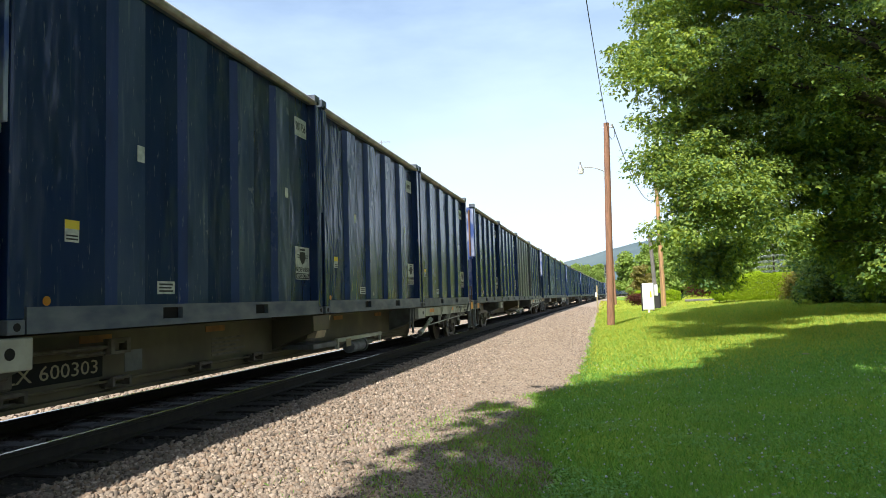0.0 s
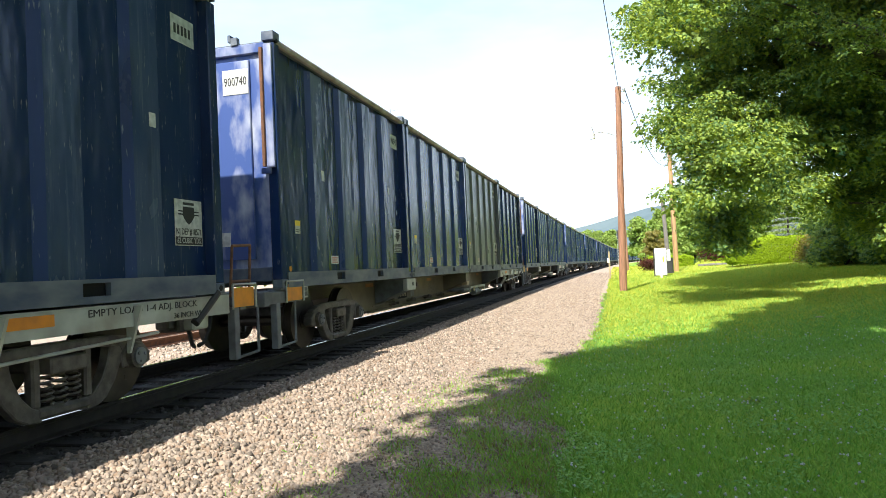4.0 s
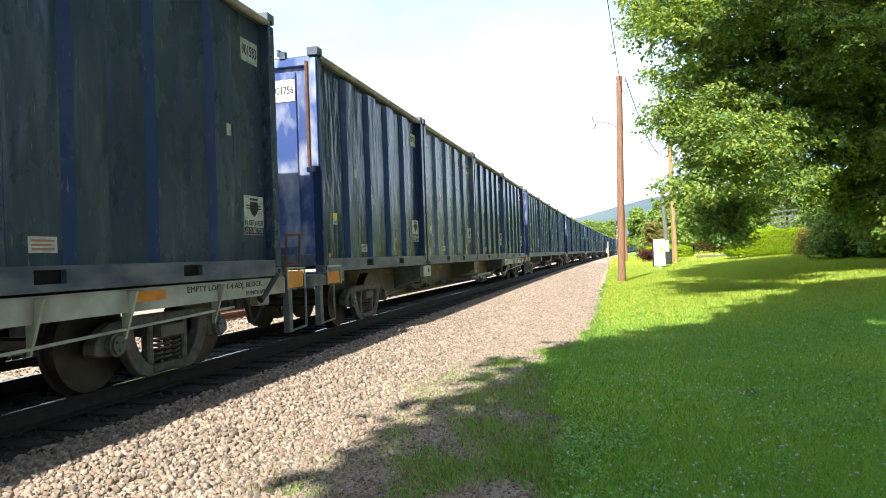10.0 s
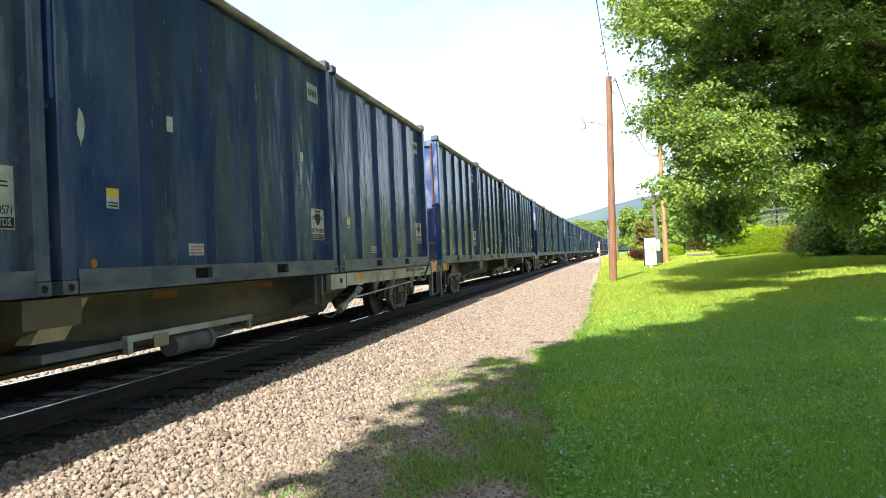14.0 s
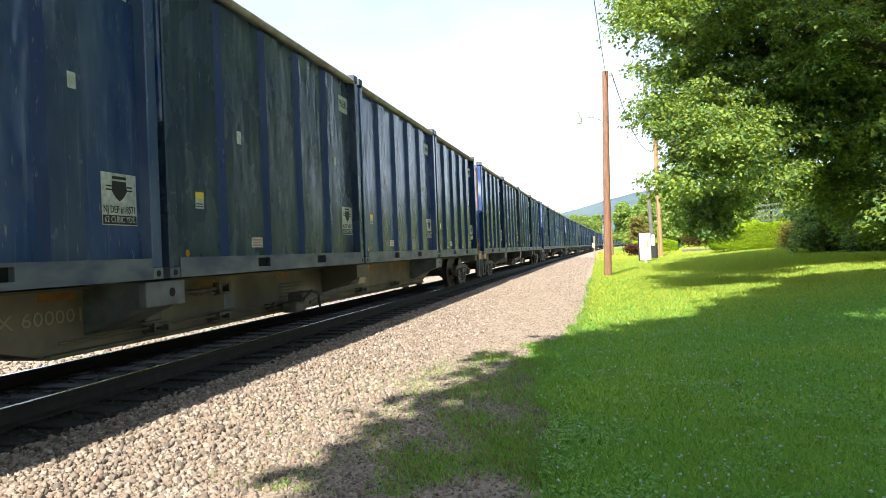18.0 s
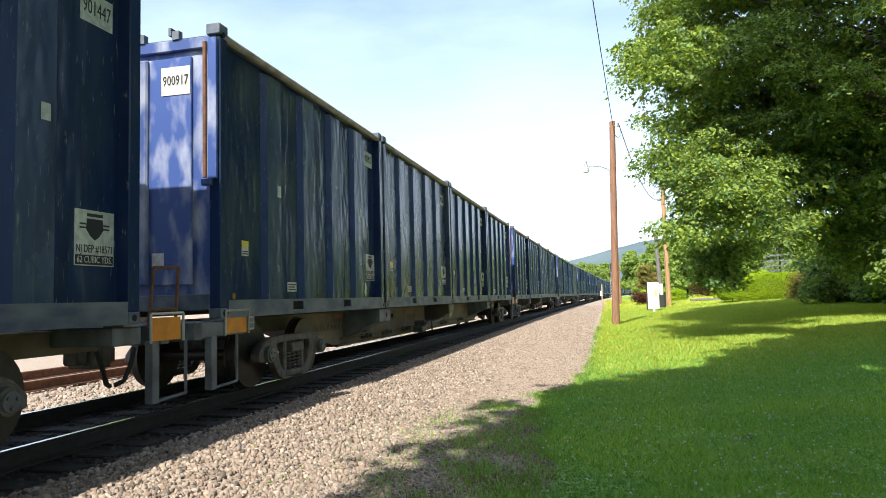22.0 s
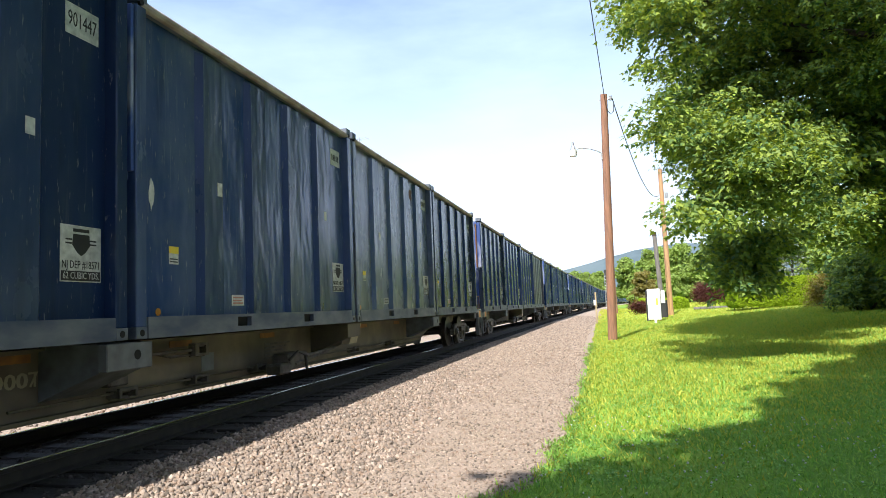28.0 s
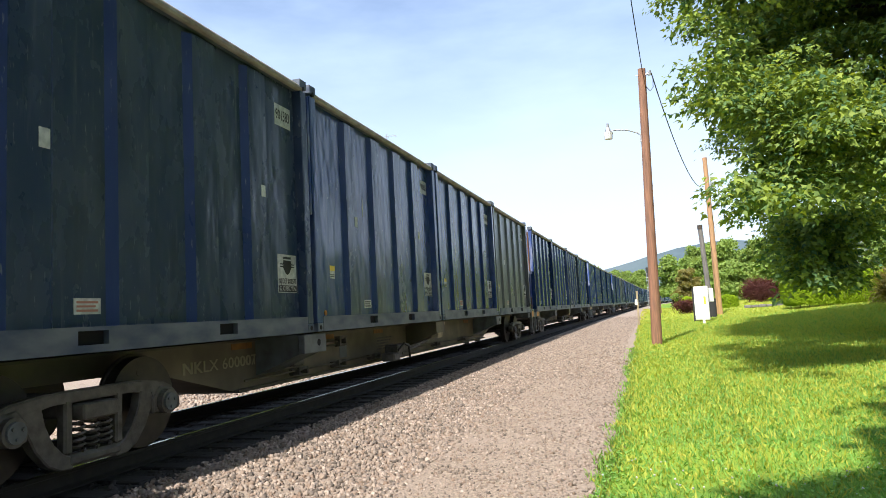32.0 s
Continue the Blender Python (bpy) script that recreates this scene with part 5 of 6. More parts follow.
# layered sprays that stand out in the sun
for x, z, w, h, n, y0 in ((*q, 24.8 if q[0] > 4.5 else 21.5) if q[1] > 2.95 else (*q, 23.4) for q in ((3.3, 4.9, 1.1, 0.6, 26), (3.0, 3.9, 0.9, 0.7, 20), (4.1, 4.2, 0.7, 0.7, 14), (5.3, 3.3, 0.9, 0.5, 18), (1.4, 8.9, 0.8, 0.8, 14), (2.6, 9.4, 0.8, 0.6, 10), (1.6, 6.6, 0.6, 0.8, 10), (1.7, 5.4, 0.6, 0.5, 10),
                      (6.2, 7.6, 0.9, 0.7, 9), (5.0, 9.2, 0.8, 0.6, 8), (2.0, 3.5, 0.5, 0.25, 7), (3.0, 2.4, 0.45, 0.55, 34), (3.3, 2.0, 0.3, 0.25, 16), (4.0, 2.9, 0.5, 0.35, 12))):
    for _ in range(n):
        a, b = rng.uniform(-1, 1, 2)
        r = rng.uniform(0.3, 0.55)
        y = y0 + 0.4 * rng.normal() + 0.5 * b
        k = y / 22.0
        maple.append(((x + a * w) * k - MX, y - MY, 1.6 + (z + b * h - 1.6) * k - mz, r * 1.2))
# the close inner foliage behind
inner = []
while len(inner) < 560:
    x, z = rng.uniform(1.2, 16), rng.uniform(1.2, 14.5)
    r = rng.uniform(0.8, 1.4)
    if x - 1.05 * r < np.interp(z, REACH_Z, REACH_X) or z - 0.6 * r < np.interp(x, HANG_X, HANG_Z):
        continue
    y = rng.uniform(27.5, 32.5)
    k = y / 22.0
    inner.append((x * k - MX, y - MY, 1.6 + (z - 1.6) * k - mz, r * 1.2))
for _ in range(46):
    x, z, y = rng.uniform(5.2, 8.2), rng.uniform(4.4, 7.4), rng.uniform(27, 30)
    k = y / 22.0
    inner.append((x * k - MX, y - MY, 1.6 + (z - 1.6) * k - mz, rng.uniform(0.8, 1.3)))
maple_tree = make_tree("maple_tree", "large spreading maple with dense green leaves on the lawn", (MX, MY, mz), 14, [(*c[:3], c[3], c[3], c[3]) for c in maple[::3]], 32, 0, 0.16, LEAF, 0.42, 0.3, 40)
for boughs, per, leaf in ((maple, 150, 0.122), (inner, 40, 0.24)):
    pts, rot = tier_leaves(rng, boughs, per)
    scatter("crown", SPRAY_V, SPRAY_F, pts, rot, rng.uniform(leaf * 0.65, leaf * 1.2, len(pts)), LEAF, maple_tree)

# the tree that shades the foreground
SX, SY = 8.0, 3.0
sz_ = lawn_z(SX, SY)
rng = np.random.default_rng(41)
shade = []
EDGE_Y, EDGE_X = (-6.0, -3.6, -1.4, -0.4, 0.55, 1.5, 3.3, 4.7, 6.3, 8.6, 11.5, 13.3, 14.7, 15.2), (-4.1, -4.0, -3.8, -3.5, -2.9, -2.1, -1.05, -0.37, 0.41, 1.44, 2.74, 3.97, 6.06, 9.0)
GAPS = ((2.8, 3.3, 0.06), (4.6, 8.0, 0.08), (6.0, 4.0, 0.08))
while len(shade) < 860:
    x, y, r = rng.uniform(-4, 15), rng.uniform(-13, 15.6), rng.uniform(0.6, 1.3)
    if x - 0.9 * r < np.interp(y, EDGE_Y, EDGE_X) or y + 0.9 * r > 15.6 or any(math.hypot(x - gx_, y - gy_) < 0.9 * r + gr for gx_, gy_, gr in GAPS):
        continue
    z = 13.5 + rng.uniform(-0.5, 0.5)
    shade.append((x - SX, y - SY, z, r * 1.15, r * 1.15, r * 0.7))
make_tree("shade_tree", "broad tree by the lawn that shades the grass", (SX, SY, sz_), 15, shade, 42, 14, 0.42, LEAF, 0.4, 0.6, 14)
# a taller unseen tree beside it, added to lay shade on the maple
TX_, TY_ = 15.0, 14.0
rng = np.random.default_rng(43)
tall = []
while len(tall) < 390:
    x, y, z, r = rng.uniform(0.8, 20), rng.uniform(8, 25), rng.uniform(19, 25), rng.uniform(0.7, 1.4)
    # the light falls free on the strip of lawn before the maple and on the maple's side towards the line
    if y + 0.8 * z < 29.4 + r or x + 0.135 * z < 4.4 + r or noise.noise((x * 0.35, (y + 0.8 * z) * 0.35, 2.0)) > 0.0:
        continue
    tall.append((x - TX_, y - TY_, z, r * 1.15, r * 1.15, r * 0.7))
make_tree("tall_tree", "tall leafy tree added out of view at the side of the lawn", (TX_, TY_, lawn_z(TX_, TY_)), 22, tall, 44, 14, 0.42, LEAF, 0.45, 0.6, 14)


# far trees and shrubs
def simple_tree(name, label, x, y, h, w, seed, mat, leaf, per=26, low=0.02, n=26, group="trees beyond the lawn"):
    r = np.random.default_rng(seed)
    cl = egg_clumps(r, n, (0, 0, h * (0.52 + low / 2)), (w * 0.34, w * 0.34, h * (0.5 - low / 2) * 0.82), (w * 0.10, w * 0.18), 0.3)
    cl += egg_clumps(r, n // 2, (0, 0, h * (0.22 + low)), (w * 0.36, w * 0.36, h * 0.14), (w * 0.10, w * 0.17), 0.3)
    return make_tree(name, label, (x, y, lawn_z(x, y)), h, cl, seed, per, leaf, mat, max(0.08, h * 0.02), 0.25, 5, group)


def shrub(name, label, x, y, w, d, h, seed, mat, leaf, per, n=9):
    """A bush: many clumps that meet the ground."""
    r = np.random.default_rng(seed)
    z = lawn_z(x, y)
    b = thing(name, label, "shrub", "", pose(x, y, z))
    cl = []
    for _ in range(n):
        s = r.uniform(0.28, 0.42) * h
        cl.append((r.uniform(-0.5, 0.5) * (w - s), r.uniform(-0.5, 0.5) * (d - s), r.uniform(0.12, 0.62) * h, s * 1.3, s * 1.3, s))
    bm = bmesh.new()
    for c in cl[:6]:
        rod(bm, (c[0] * 0.3, c[1] * 0.3, -0.05), (c[0], c[1], c[2]), 0.03, 0.01, 6)
    part("stem", bm, BARK, b)
    pts, nrm = clump_leaves(r, cl, per)
    pts[:, 2] = np.abs(pts[:, 2])
    scatter("foliage", SPRAY_V, SPRAY_F, pts, facing(r, nrm), r.uniform(leaf * 0.7, leaf * 1.2, len(pts)), mat, b)
    return b


def hedge(name, label, x, y, w, d, h, seed, mat, leaf, n, turn=0.0):
    """A clipped hedge: leaves on a rounded block, with a few stems inside."""
    r = np.random.default_rng(seed)
    b = thing(name, label, "hedge", "", pose(x, y, lawn_z(x, y) - 0.03, 0, 0, turn))
    bm = bmesh.new()
    for k in range(int(w / 0.5)):
        rod(bm, (-w / 2 + 0.3 + 0.5 * k, 0, 0), (-w / 2 + 0.3 + 0.5 * k, 0, h * 0.8), 0.03, 0.01, 6)
    part("stem", bm, BARK, b)
    p = r.uniform(-1, 1, (n, 3))
    ax = r.integers(0, 3, n)
    for k in range(3):
        m = ax == k
        p[m, k] = np.where(p[m, k] > 0, 1, -1) if k != 2 else 1
    q = p / (np.sum(np.abs(p) ** 5, axis=1) ** 0.2)[:, None]
    q *= (1 - 0.12 * r.uniform(0, 1, n) ** 2)[:, None]
    q[:, 2] = (q[:, 2] + 1) / 2
    wob = 1 + 0.05 * np.sin(q[:, 0] * 9 + seed) + 0.03 * np.sin(q[:, 0] * 23)
    pts = np.stack([q[:, 0] * w / 2, q[:, 1] * d / 2, q[:, 2] * h * wob], 1)
    scatter("foliage", SPRAY_V, SPRAY_F, pts, facing(r, p, 0.4, 0.38), r.uniform(leaf * 0.7, leaf * 1.3, n), mat, b)
    return b


# hedges and garden shrubs across the lawn
hedge("clipped_hedge", "long clipped bright green yew hedge on the lawn", 9.9, 50.6, 5.2, 2.4, 1.9, 51, LEAF_HEDGE, 0.075, 46000, 10)
hedge("low_hedge", "low rounded green hedge behind the white cabinet", 4.6, 66.0, 4.4, 1.4, 1.15, 52, LEAF_HEDGE, 0.09, 12000)
shrub("russet_bush", "small round russet bush at the lawn's edge", 2.6, 62.0, 1.7, 1.5, 1.15, 53, LEAF_RED, 0.09, 130, 16)
shrub("barberry_bush", "dark red barberry bush by the flower bed", 9.8, 74.0, 2.6, 2.2, 2.2, 54, LEAF_RED, 0.12, 90, 16)
shrub("flower_bed_plants", "low yellow-green plants in a flower bed", 8.6, 60.0, 3.6, 1.6, 0.65, 55, LEAF_HEDGE, 0.10, 70, 12)
shrub("shade_shrub", "dark green shrub in the shade of the maple", 12.6, 41.0, 3.4, 2.6, 3.0, 59, LEAF, 0.2, 34, 18)
shrub("shade_shrub", "dark green shrub in the shade of the maple", 15.4, 40.0, 4.6, 3.0, 3.4, 60, LEAF, 0.2, 34, 18)
shrub("shade_shrub", "dark green shrub in the shade of the maple", 15.5, 46.0, 5.0, 3.0, 3.4, 56, LEAF, 0.26, 26, 18)
shrub("shade_shrub", "dark green shrub in the shade of the maple", 20.5, 44.0, 5.5, 3.5, 4.0, 57, LEAF, 0.26, 26, 18)
shrub("shade_shrub", "dark green shrub in the shade of the maple", 18.0, 55.0, 7.0, 3.5, 5.4, 58, LEAF, 0.3, 18, 22)

for x, y, w, h, k in ((11.2, 39.6, 2.2, 1.7, 63), (14.2, 38.6, 3.4, 2.4, 64), (12.8, 37.2, 2.2, 1.4, 65), (17.2, 37.0, 3.6, 2.6, 66)):
    shrub("shade_shrub", "dark green shrub in the shade of the maple", x, y, w, 1.8, h, k, LEAF, 0.16, 40, 14)
shrub("pale_shrub", "pale brownish shrub at the end of the hedge", 12.0, 47.5, 1.5, 1.3, 2.0, 62, LEAF_BRONZE, 0.12, 60)
edging = thing("stone_edging", "low grey stone edging in front of the flower bed", "garden edging", "", pose(8.3, 58.6, lawn_z(8.3, 58.6)))
first = part("edging_stone", boxes((-0.22, 0.22, -0.12, 0.12, -0.05, 0.14), bevel=0.03), POLE_GREY, edging)
first.location = (-1.8, 0, 0)
for k in range(1, 9):
    o = again(first, (-1.8 + 0.46 * k, 0.1 * math.sin(k), 0.01 * (k % 3)))
    o.rotation_euler = (0, 0, 0.2 * math.sin(k * 2.1))

# blue spruce behind the hedge
spruce = thing("blue_spruce", "pale blue spruce with layered branches behind the hedge", "tree", "", pose(13.0, 58.0, lawn_z(13, 58)))
rng = np.random.default_rng(61)
bm = bmesh.new()
rod(bm, (0, 0, -0.1), (0, 0, 4.6), 0.14, 0.03, 8)
part("trunk", bm, BARK, spruce)
sp_pts = []
for k in range(11):
    zz, rad = 0.5 + 0.4 * k, 2.9 * (1 - k / 12.5)
    n = int(900 * (1 - k / 14))
    a = rng.uniform(0, 2 * np.pi, n)
    rr = rad * np.sqrt(rng.uniform(0.05, 1, n)) * (0.8 + 0.2 * np.cos(a * 7 + k))
    sp_pts.append(np.stack([rr * np.cos(a), rr * np.sin(a), zz - 0.12 * rr + rng.normal(0, 0.035, n)], 1))
sp_pts = np.concatenate(sp_pts)
scatter("needles", CHIP_V, CHIP_F, sp_pts, turns(rng, len(sp_pts), 1.2), np.stack([rng.uniform(0.06, 0.1, len(sp_pts)), rng.uniform(0.14, 0.26, len(sp_pts)), np.full(len(sp_pts), 0.1)], 1), LEAF_SPRUCE, spruce)

# trees beyond the lawn and at the bend
simple_tree("rounded_tree", "rounded bronze-green tree near the bend of the track", 5.6, 104, 5.6, 5.4, 71, LEAF_BRONZE, 0.30, 40, 0.0)
simple_tree("bush_by_track", "light green bush beside the track", 3.6, 98, 2.2, 2.4, 72, LEAF_FAR, 0.2, 40, 0.05, 8)
FAR_TREES = [(-5.0, 245, 14.0, 11.0), (-1.0, 264, 15.0, 12.0), (-12.0, 172, 10.5, 9.0), (-12.5, 190, 10.5, 10.0), (15.0, 205, 13.0, 11.0), (-13.0, 158, 9.0, 8.0), (11.0, 112, 9.0, 7.0), (15.5, 105, 8.5, 7.0), (9.0, 128, 10.5, 7.5), (12.0, 190, 15.0, 11.0), (12.0, 170, 14.0, 11.0), (20.0, 130, 12.0, 9.0), (26.0, 120, 12.0, 9.0), (18.5, 95, 9.0, 7.5),
             (24.0, 92, 10.0, 8.0), (30.0, 88, 11.0, 9.0), (36.0, 80, 11.0, 9.0), (42.0, 74, 11.0, 9.0), (-9.0, 222, 13.0, 12.0), (-16.0, 225, 12.0, 12.0), (-26.0, 235, 12.0, 13.0), (17.0, 222, 17.0, 13.0),
             (14.0, 88, 6.0, 5.0), (7.6, 116, 7.5, 6.5), (12.6, 122, 10.5, 8.5), (10.2, 98, 5.6, 6.0), (7.9, 94, 3.6, 4.4), (16.5, 118, 11.0, 9.0), (4.8, 150, 10.0, 9.0), (-14.0, 205, 11.0, 10.0), (12.4, 84, 4.6, 5.0), (33.0, 110, 13.0, 10.0), (48.0, 62, 11.0, 9.0), (30.0, 62, 9.0, 7.5), (37.0, 56, 9.0, 8.0)]
for i, (x, y, h, w) in enumerate(FAR_TREES):
    simple_tree("deciduous_tree", "leafy green tree in the woods beyond the lawn", x, y, h, w, 80 + i, LEAF_FAR, 0.34 if y < 140 else 0.5, 26 if y < 140 else 12)

for i in range(26):
    x, y = 12.0 + 3.4 * i, 112.0 - 1.9 * i + 6 * math.sin(i * 2.3)
    shrub("thicket", "green undergrowth at the edge of the woods", x, y, 5.5, 3.0, 3.0 + 0.8 * math.sin(i), 300 + i, LEAF_FAR, 0.32, 14, 8)
# unseen woods along the lawn's far side, added to darken the train's reflections
for i in range(9):
    simple_tree("deciduous_tree", "tall leafy tree added out of view at the side of the lawn", 25 + 3 * (i % 2), -18 + 8.5 * i, 13 + (i % 3), 10, 160 + i, LEAF, 0.6, 8)
# unseen woods behind where one stands, added to darken the rib flanks' reflections
for i in range(9):
    simple_tree("deciduous_tree", "tall leafy tree added out of view behind the lawn", -6 + 4.2 * i, -20 - 4 * (i % 2), 12 + (i % 3), 8, 190 + i, LEAF, 0.6, 8)
# woods on the other side of the line
for i in range(14):
    simple_tree("deciduous_tree", "leafy green tree beyond the railway", -24 - 5 * (i % 3), -20 + 17 * i, 9 + 2 * (i % 4), 9, 120 + i, LEAF_FAR, 0.6, 7)

# the wooded hill, with distance haze mixed into its colour
hx = [-700, -500, -380, -300, -240, -180, -139, -90, -38, 10, 61, 110, 159, 220, 291, 380, 500, 700, 1000, 1500]
hz = [6, 12, 30, 55, 80, 104, 122, 132, 144, 156, 168, 180, 188, 194, 195, 186, 170, 130, 60, 8]
hv, hf = [], []
for row, (dy, k) in enumerate(((-500, 0.0), (-380, 0.25), (-260, 0.52), (-130, 0.8), (0, 1.0), (200, 0.9), (700, 0.0))):
    for i in range(len(hx)):
        hv.append((hx[i] + 14 * noise.noise((i, row, 2)), 2500 + dy, hz[i] * k + (6 * noise.noise((i * 1.7, row * 2.3, 4)) if 0 < k else -2)))
n = len(hx)
for r in range(6):
    for i in range(n - 1):
        hf.append((r * n + i, r * n + i + 1, (r + 1) * n + i + 1, (r + 1) * n + i))
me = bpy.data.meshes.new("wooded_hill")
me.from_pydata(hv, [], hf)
me.materials.append(HAZED_HILL)
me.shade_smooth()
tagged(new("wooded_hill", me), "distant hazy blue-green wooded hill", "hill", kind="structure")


# ---- poles, lamp, wires ----
def make_pole(name, label, foot, top, r0, r1, mat, category="utility pole"):
    f, t = Vector(foot), Vector(top)
    p = thing(name, label, category, "", pose(*f))
    bm = bmesh.new()
    rod(bm, (0, 0, -0.4), (t - f) * 0.5, r0, (r0 + r1) / 2, 14)
    rod(bm, (t - f) * 0.5, t - f, (r0 + r1) / 2, r1, 14)
    part("shaft", bm, mat, p, smooth=False)
    return p, t - f


P1F, P1T = (0.17, 31.16, 0.17), (0.40, 31.16, 9.32)
pole1, d1 = make_pole("street_lamp", "tall brown wooden pole carrying a street lamp on the lawn", P1F, P1T, 0.17, 0.125, POLE_WOOD, "street lamp")
arm_at = d1 * 0.745
pts = [arm_at + Vector((0, 0, 0)), arm_at + Vector((-0.25, 0, 0.20)), arm_at + Vector((-0.55, 0, 0.33)), arm_at + Vector((-0.9, 0, 0.38)), arm_at + Vector((-1.12, 0, 0.37))]
arm = part("lamp_arm", chain_tube([tuple(p) for p in pts], 0.022, 8), GALV, pole1, "curved grey metal arm")
part("arm_bracket", boxes((arm_at.x - 0.17, arm_at.x - 0.1, -0.05, 0.05, arm_at.z - 0.12, arm_at.z + 0.1)), GALV, arm)
hd = arm_at + Vector((-1.18, 0, 0.34))
bm = bmesh.new()
rod(bm, hd + Vector((0, 0, -0.02)), hd + Vector((0, 0, 0.16)), 0.12, 0.06, 14)
rod(bm, hd + Vector((0, 0, 0.16)), hd + Vector((0, 0, 0.30)), 0.05, 0.04, 10)
part("lamp_head", bm, GALV, pole1, "grey lamp housing with a photo cell")
bm = bmesh.new()
rod(bm, hd + Vector((0, 0, -0.24)), hd + Vector((0, 0, -0.02)), 0.13, 0.16, 14)
part("lamp_lens", bm, LENS, pole1, "ribbed clear lens")
bm = bmesh.new()
rod(bm, d1 + Vector((0.1, 0, -0.22)), d1 + Vector((0.26, 0, -0.14)), 0.03, seg=8)
rod(bm, d1 + Vector((0.24, 0, -0.24)), d1 + Vector((0.24, 0, -0.08)), 0.055, seg=10)
part("insulator", bm, GALV, pole1)
part("pole_bolt", rods([(d1 + Vector((-0.2, 0, -0.2)), d1 + Vector((0.2, 0, -0.2)))], 0.015), GALV, pole1)
part("drip_loop", chain_tube([tuple(d1 + Vector(v)) for v in ((0.02, 0, -0.2), (0.1, 0, -0.62), (0.22, 0, -0.78), (0.32, 0, -0.66), (0.34, 0, -0.3))], 0.014), CABLE, pole1)

P2F, P2T = (4.28, 54.2, 0.45), (4.2, 54.2, 10.6)
pole2, d2 = make_pole("utility_pole", "light orange-brown wooden utility pole with wires", P2F, P2T, 0.19, 0.14, POLE_PALE)
bm = bmesh.new()
rod(bm, d2 * 0.815 + Vector((0.3, -0.1, -0.18)), d2 * 0.815 + Vector((0.3, -0.1, 0.18)), 0.12, seg=12)
part("junction_box", bm, GALV, pole2)
part("wire_bracket", rods([(d2 * 0.84 + Vector((-0.3, 0, 0)), d2 * 0.84 + Vector((0.35, 0, 0)))], 0.03), GALV, pole2)
pole3, d3 = make_pole("stub_pole", "short weathered grey wooden pole behind the cabinet", (3.55, 51.0, 0.42), (3.30, 51.0, 5.9), 0.16, 0.13, POLE_GREY)
part("pole_cap", rods([(d3 + Vector((0, 0, -0.2)), d3 + Vector((0, 0, 0.06)))], 0.15, 10), BARK, pole3)
part("ground_guard", boxes((-0.2, 0.26, -0.24, -0.12, 0.0, 1.15), bevel=0.03), CABLE, pole3, "black guard at the foot of the pole")
pole4, d4 = make_pole("far_pole", "thin dark pole further along the line", (0.9, 66.0, 0.5), (0.72, 66.0, 7.6), 0.12, 0.09, POLE_WOOD)

# signal mast with ladder
mast = thing("signal_mast", "slim white signal mast with a ladder beside the line", "signal", "", pose(0.2, 72.0, 0.45))
part("mast", rods([((0, 0, 0), (0, 0, 4.0))], 0.05), GALV, mast)
part("ladder_rail", rods([((-0.16, -0.1, 0.4), (-0.16, -0.1, 3.9))], 0.02), GALV, mast)
part("ladder_rail", rods([((0.16, -0.1, 0.4), (0.16, -0.1, 3.9))], 0.02), GALV, mast)
for k in range(11):
    part("rung", rods([((-0.16, -0.1, 0.6 + 0.3 * k), (0.16, -0.1, 0.6 + 0.3 * k))], 0.02), GALV, mast)
part("signal_head", boxes((-0.18, 0.18, -0.1, 0.15, 3.3, 4.2), bevel=0.03), CABLE, mast)

# white marker post by the gravel
marker = thing("marker_post", "thin white and orange marker post at the gravel edge", "post", "", pose(-0.54, 46.0, lawn_z(-0.54, 46)))
part("post", boxes((-0.05, 0.05, -0.02, 0.02, 0, 1.85), bevel=0.008), TAN_PLATE, marker)
part("marker_flag", boxes((-0.13, 0.0, -0.03, 0.0, 1.1, 1.4)), WHITE_PAINT, marker)

# white cabinet
cab = thing("signal_cabinet", "white metal signal cabinet standing on the lawn", "cabinet", "", pose(2.75, 47.0, lawn_z(2.75, 47) - 0.02, 0, 0, -6))
part("cabinet_body", boxes((-0.36, 0.36, -0.2, 0.25, 0.1, 1.9), bevel=0.02), WHITE_PAINT, cab)
part("cabinet_door", boxes((-0.33, 0.33, -0.225, -0.2, 0.16, 1.86), bevel=0.008), WHITE_PAINT, cab)
part("yellow_label", boxes((0.12, 0.22, -0.235, -0.226, 0.95, 1.35)), YELLOW, cab, "small yellow label")
part("side_panel", boxes((-0.45, -0.37, -0.16, 0.22, 0.05, 1.84), bevel=0.01), CABLE, cab)
part("meter_box", boxes((0.38, 0.62, -0.1, 0.2, 1.05, 1.78), bevel=0.02), WHITE_PAINT, cab)
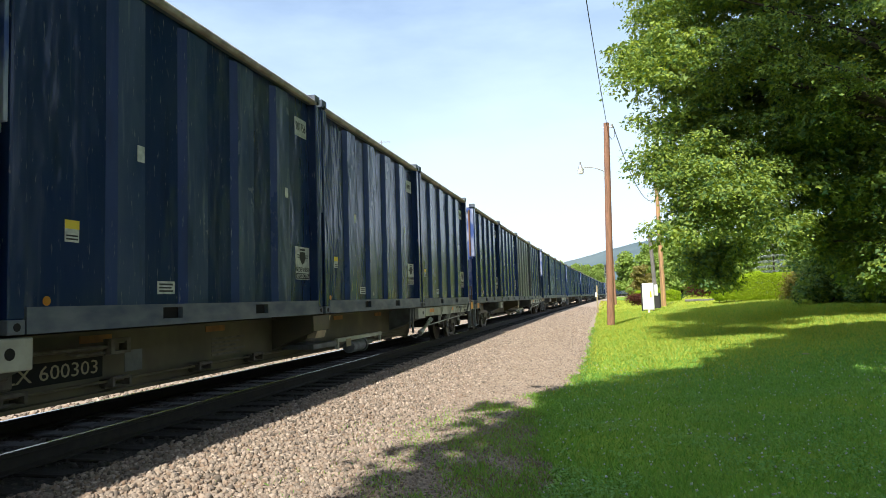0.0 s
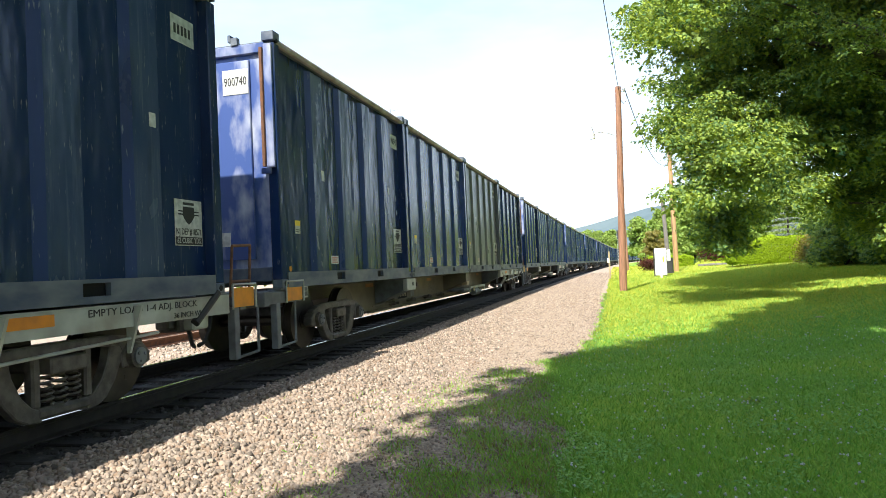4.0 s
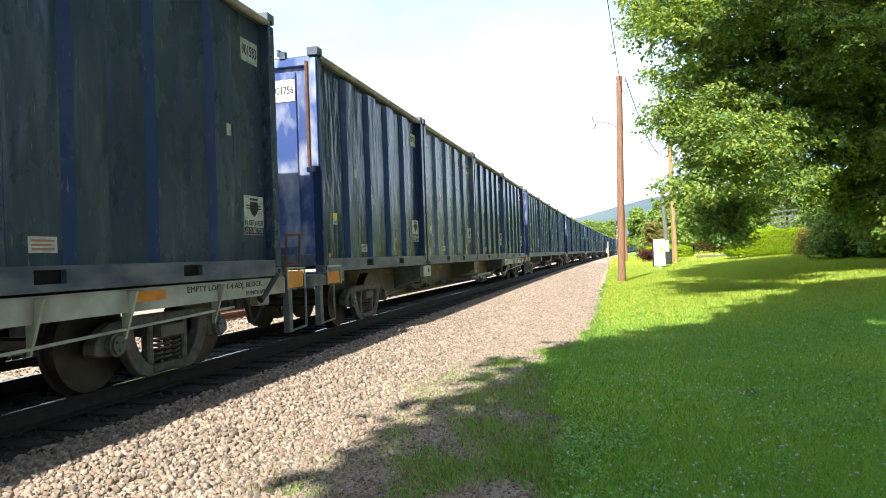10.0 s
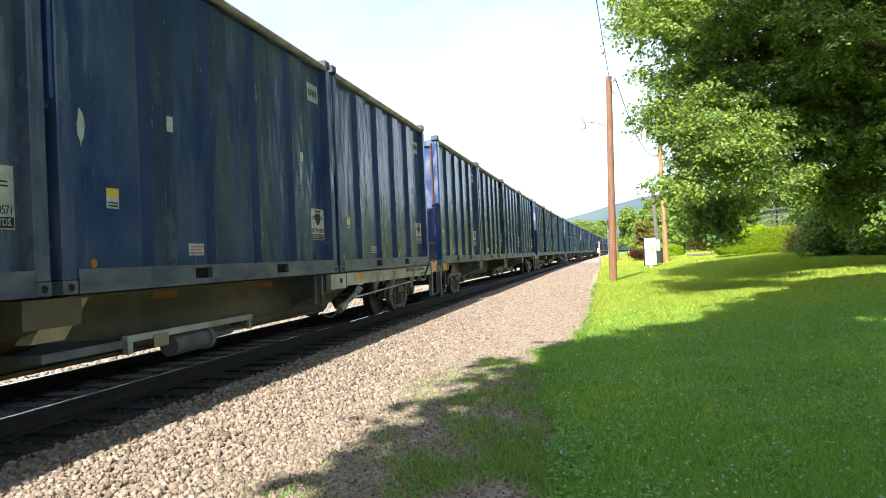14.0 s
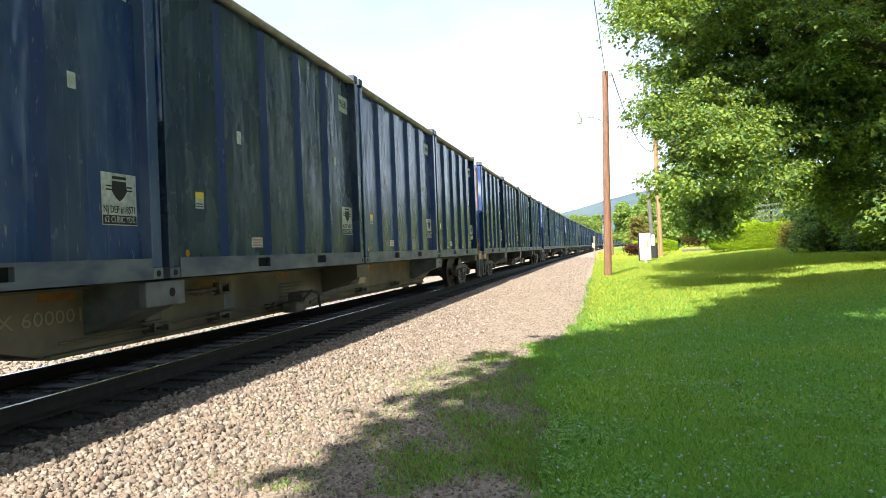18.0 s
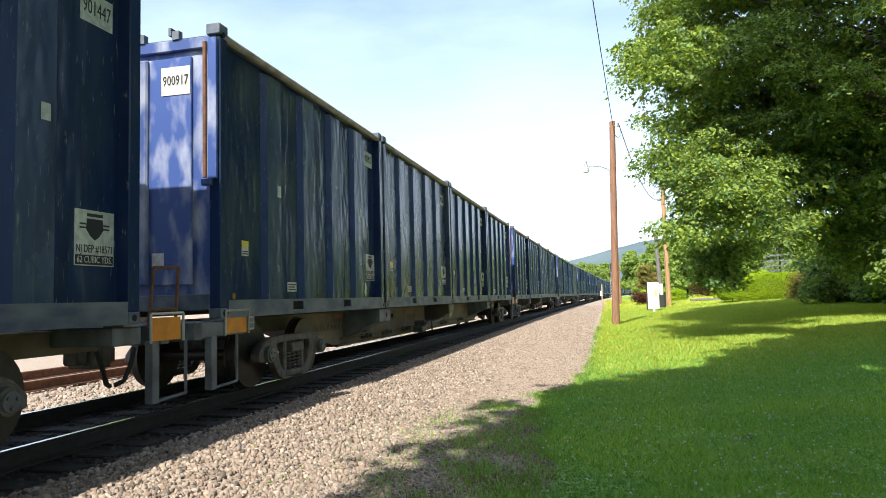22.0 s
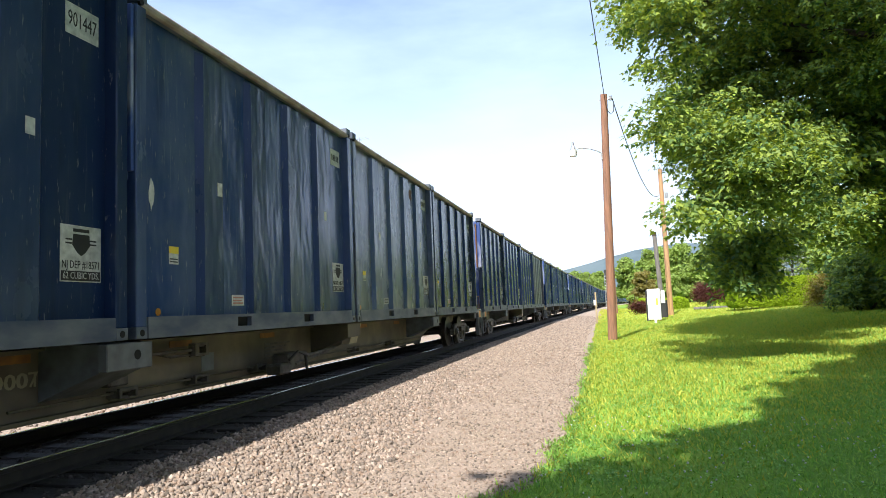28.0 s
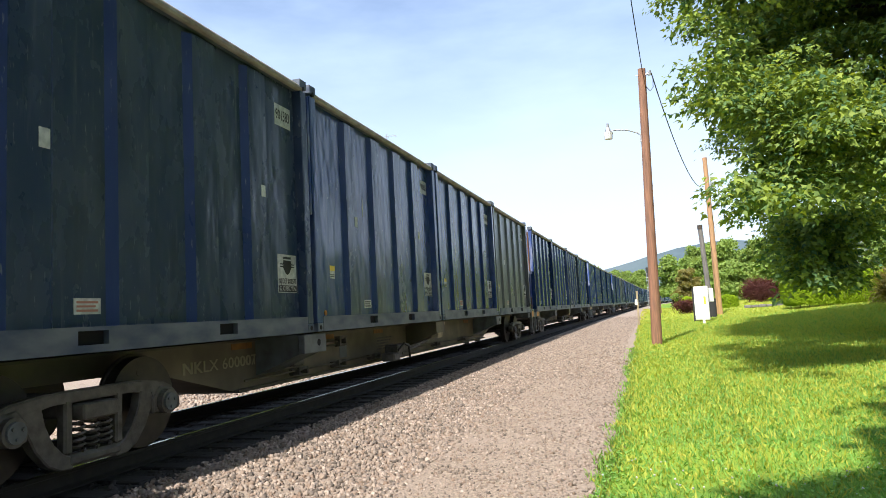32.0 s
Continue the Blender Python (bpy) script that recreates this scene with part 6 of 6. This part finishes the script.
for k in (-0.3, 0.3):
    part("cabinet_leg", boxes((k - 0.05, k + 0.05, -0.1, 0.1, -0.1, 0.12)), CABLE, cab)
stake = thing("stake", "white wooden stake in front of the cabinet", "stake", "", pose(2.55, 43.6, lawn_z(2.55, 43.6) - 0.05))
part("stake_board", boxes((-0.06, 0.06, -0.015, 0.015, 0, 0.62), bevel=0.006), WHITE_PAINT, stake)

# small leaf litter on the lawn
litter = thing("fallen_leaf", "small pale fallen leaf lying on the lawn", "leaf", "", pose(4.3, 16.8, lawn_z(4.3, 16.8) + 0.03))
bm = bmesh.new()
box(bm, -0.07, 0.07, -0.05, 0.05, 0.0, 0.02, bevel=0.008)
part("leaf_blade", bm, TAN_PLATE, litter)


def wire(name, label, a, b, sag, r=0.012, n=14):
    a, b = Vector(a), Vector(b)
    pts = []
    for k in range(n + 1):
        f = k / n
        p = a.lerp(b, f)
        p.z -= sag * 4 * f * (1 - f)
        pts.append(tuple(p))
    w = mesh_object(name, chain_tube(pts, r, 6), CABLE)
    return tagged(w, label, "cable")


wire("overhead_cable", "black overhead cable rising over the lawn", (0.42, 31.1, 9.2), (-1.3, -12.0, 11.6), 0.9, 0.014, 24)
wire("overhead_cable", "black cable sagging between the two poles", (0.70, 31.2, 9.15), (4.0, 54.1, 8.75), 1.2, 0.02, 18)
wire("overhead_cable", "thin cable beyond the utility pole", (4.2, 54.2, 9.4), (9.0, 100.0, 9.6), 1.0, 0.015, 14)

# roof aerial on a mast beyond the train
aer = thing("roof_aerial", "thin television aerial on a mast beyond the train", "aerial", "", pose(-20.5, 62.0, 0.0))
part("mast", rods([((0, 0, 0), (0, 0, 17.2))], 0.035, 6), GALV, aer)
part("boom", rods([((-0.8, 0, 17.0), (0.9, 0, 17.0))], 0.02, 6), GALV, aer)
part("boom", rods([((-0.5, 0, 16.4), (0.5, 0, 16.4))], 0.02, 6), GALV, aer)
for k in range(5):
    part("element", rods([((-0.7 + 0.35 * k, -0.5, 17.0), (-0.7 + 0.35 * k, 0.5, 17.0))], 0.012, 6), GALV, aer)


build_ties(main_track, 0.0, -6.0, 130.0)
motions()
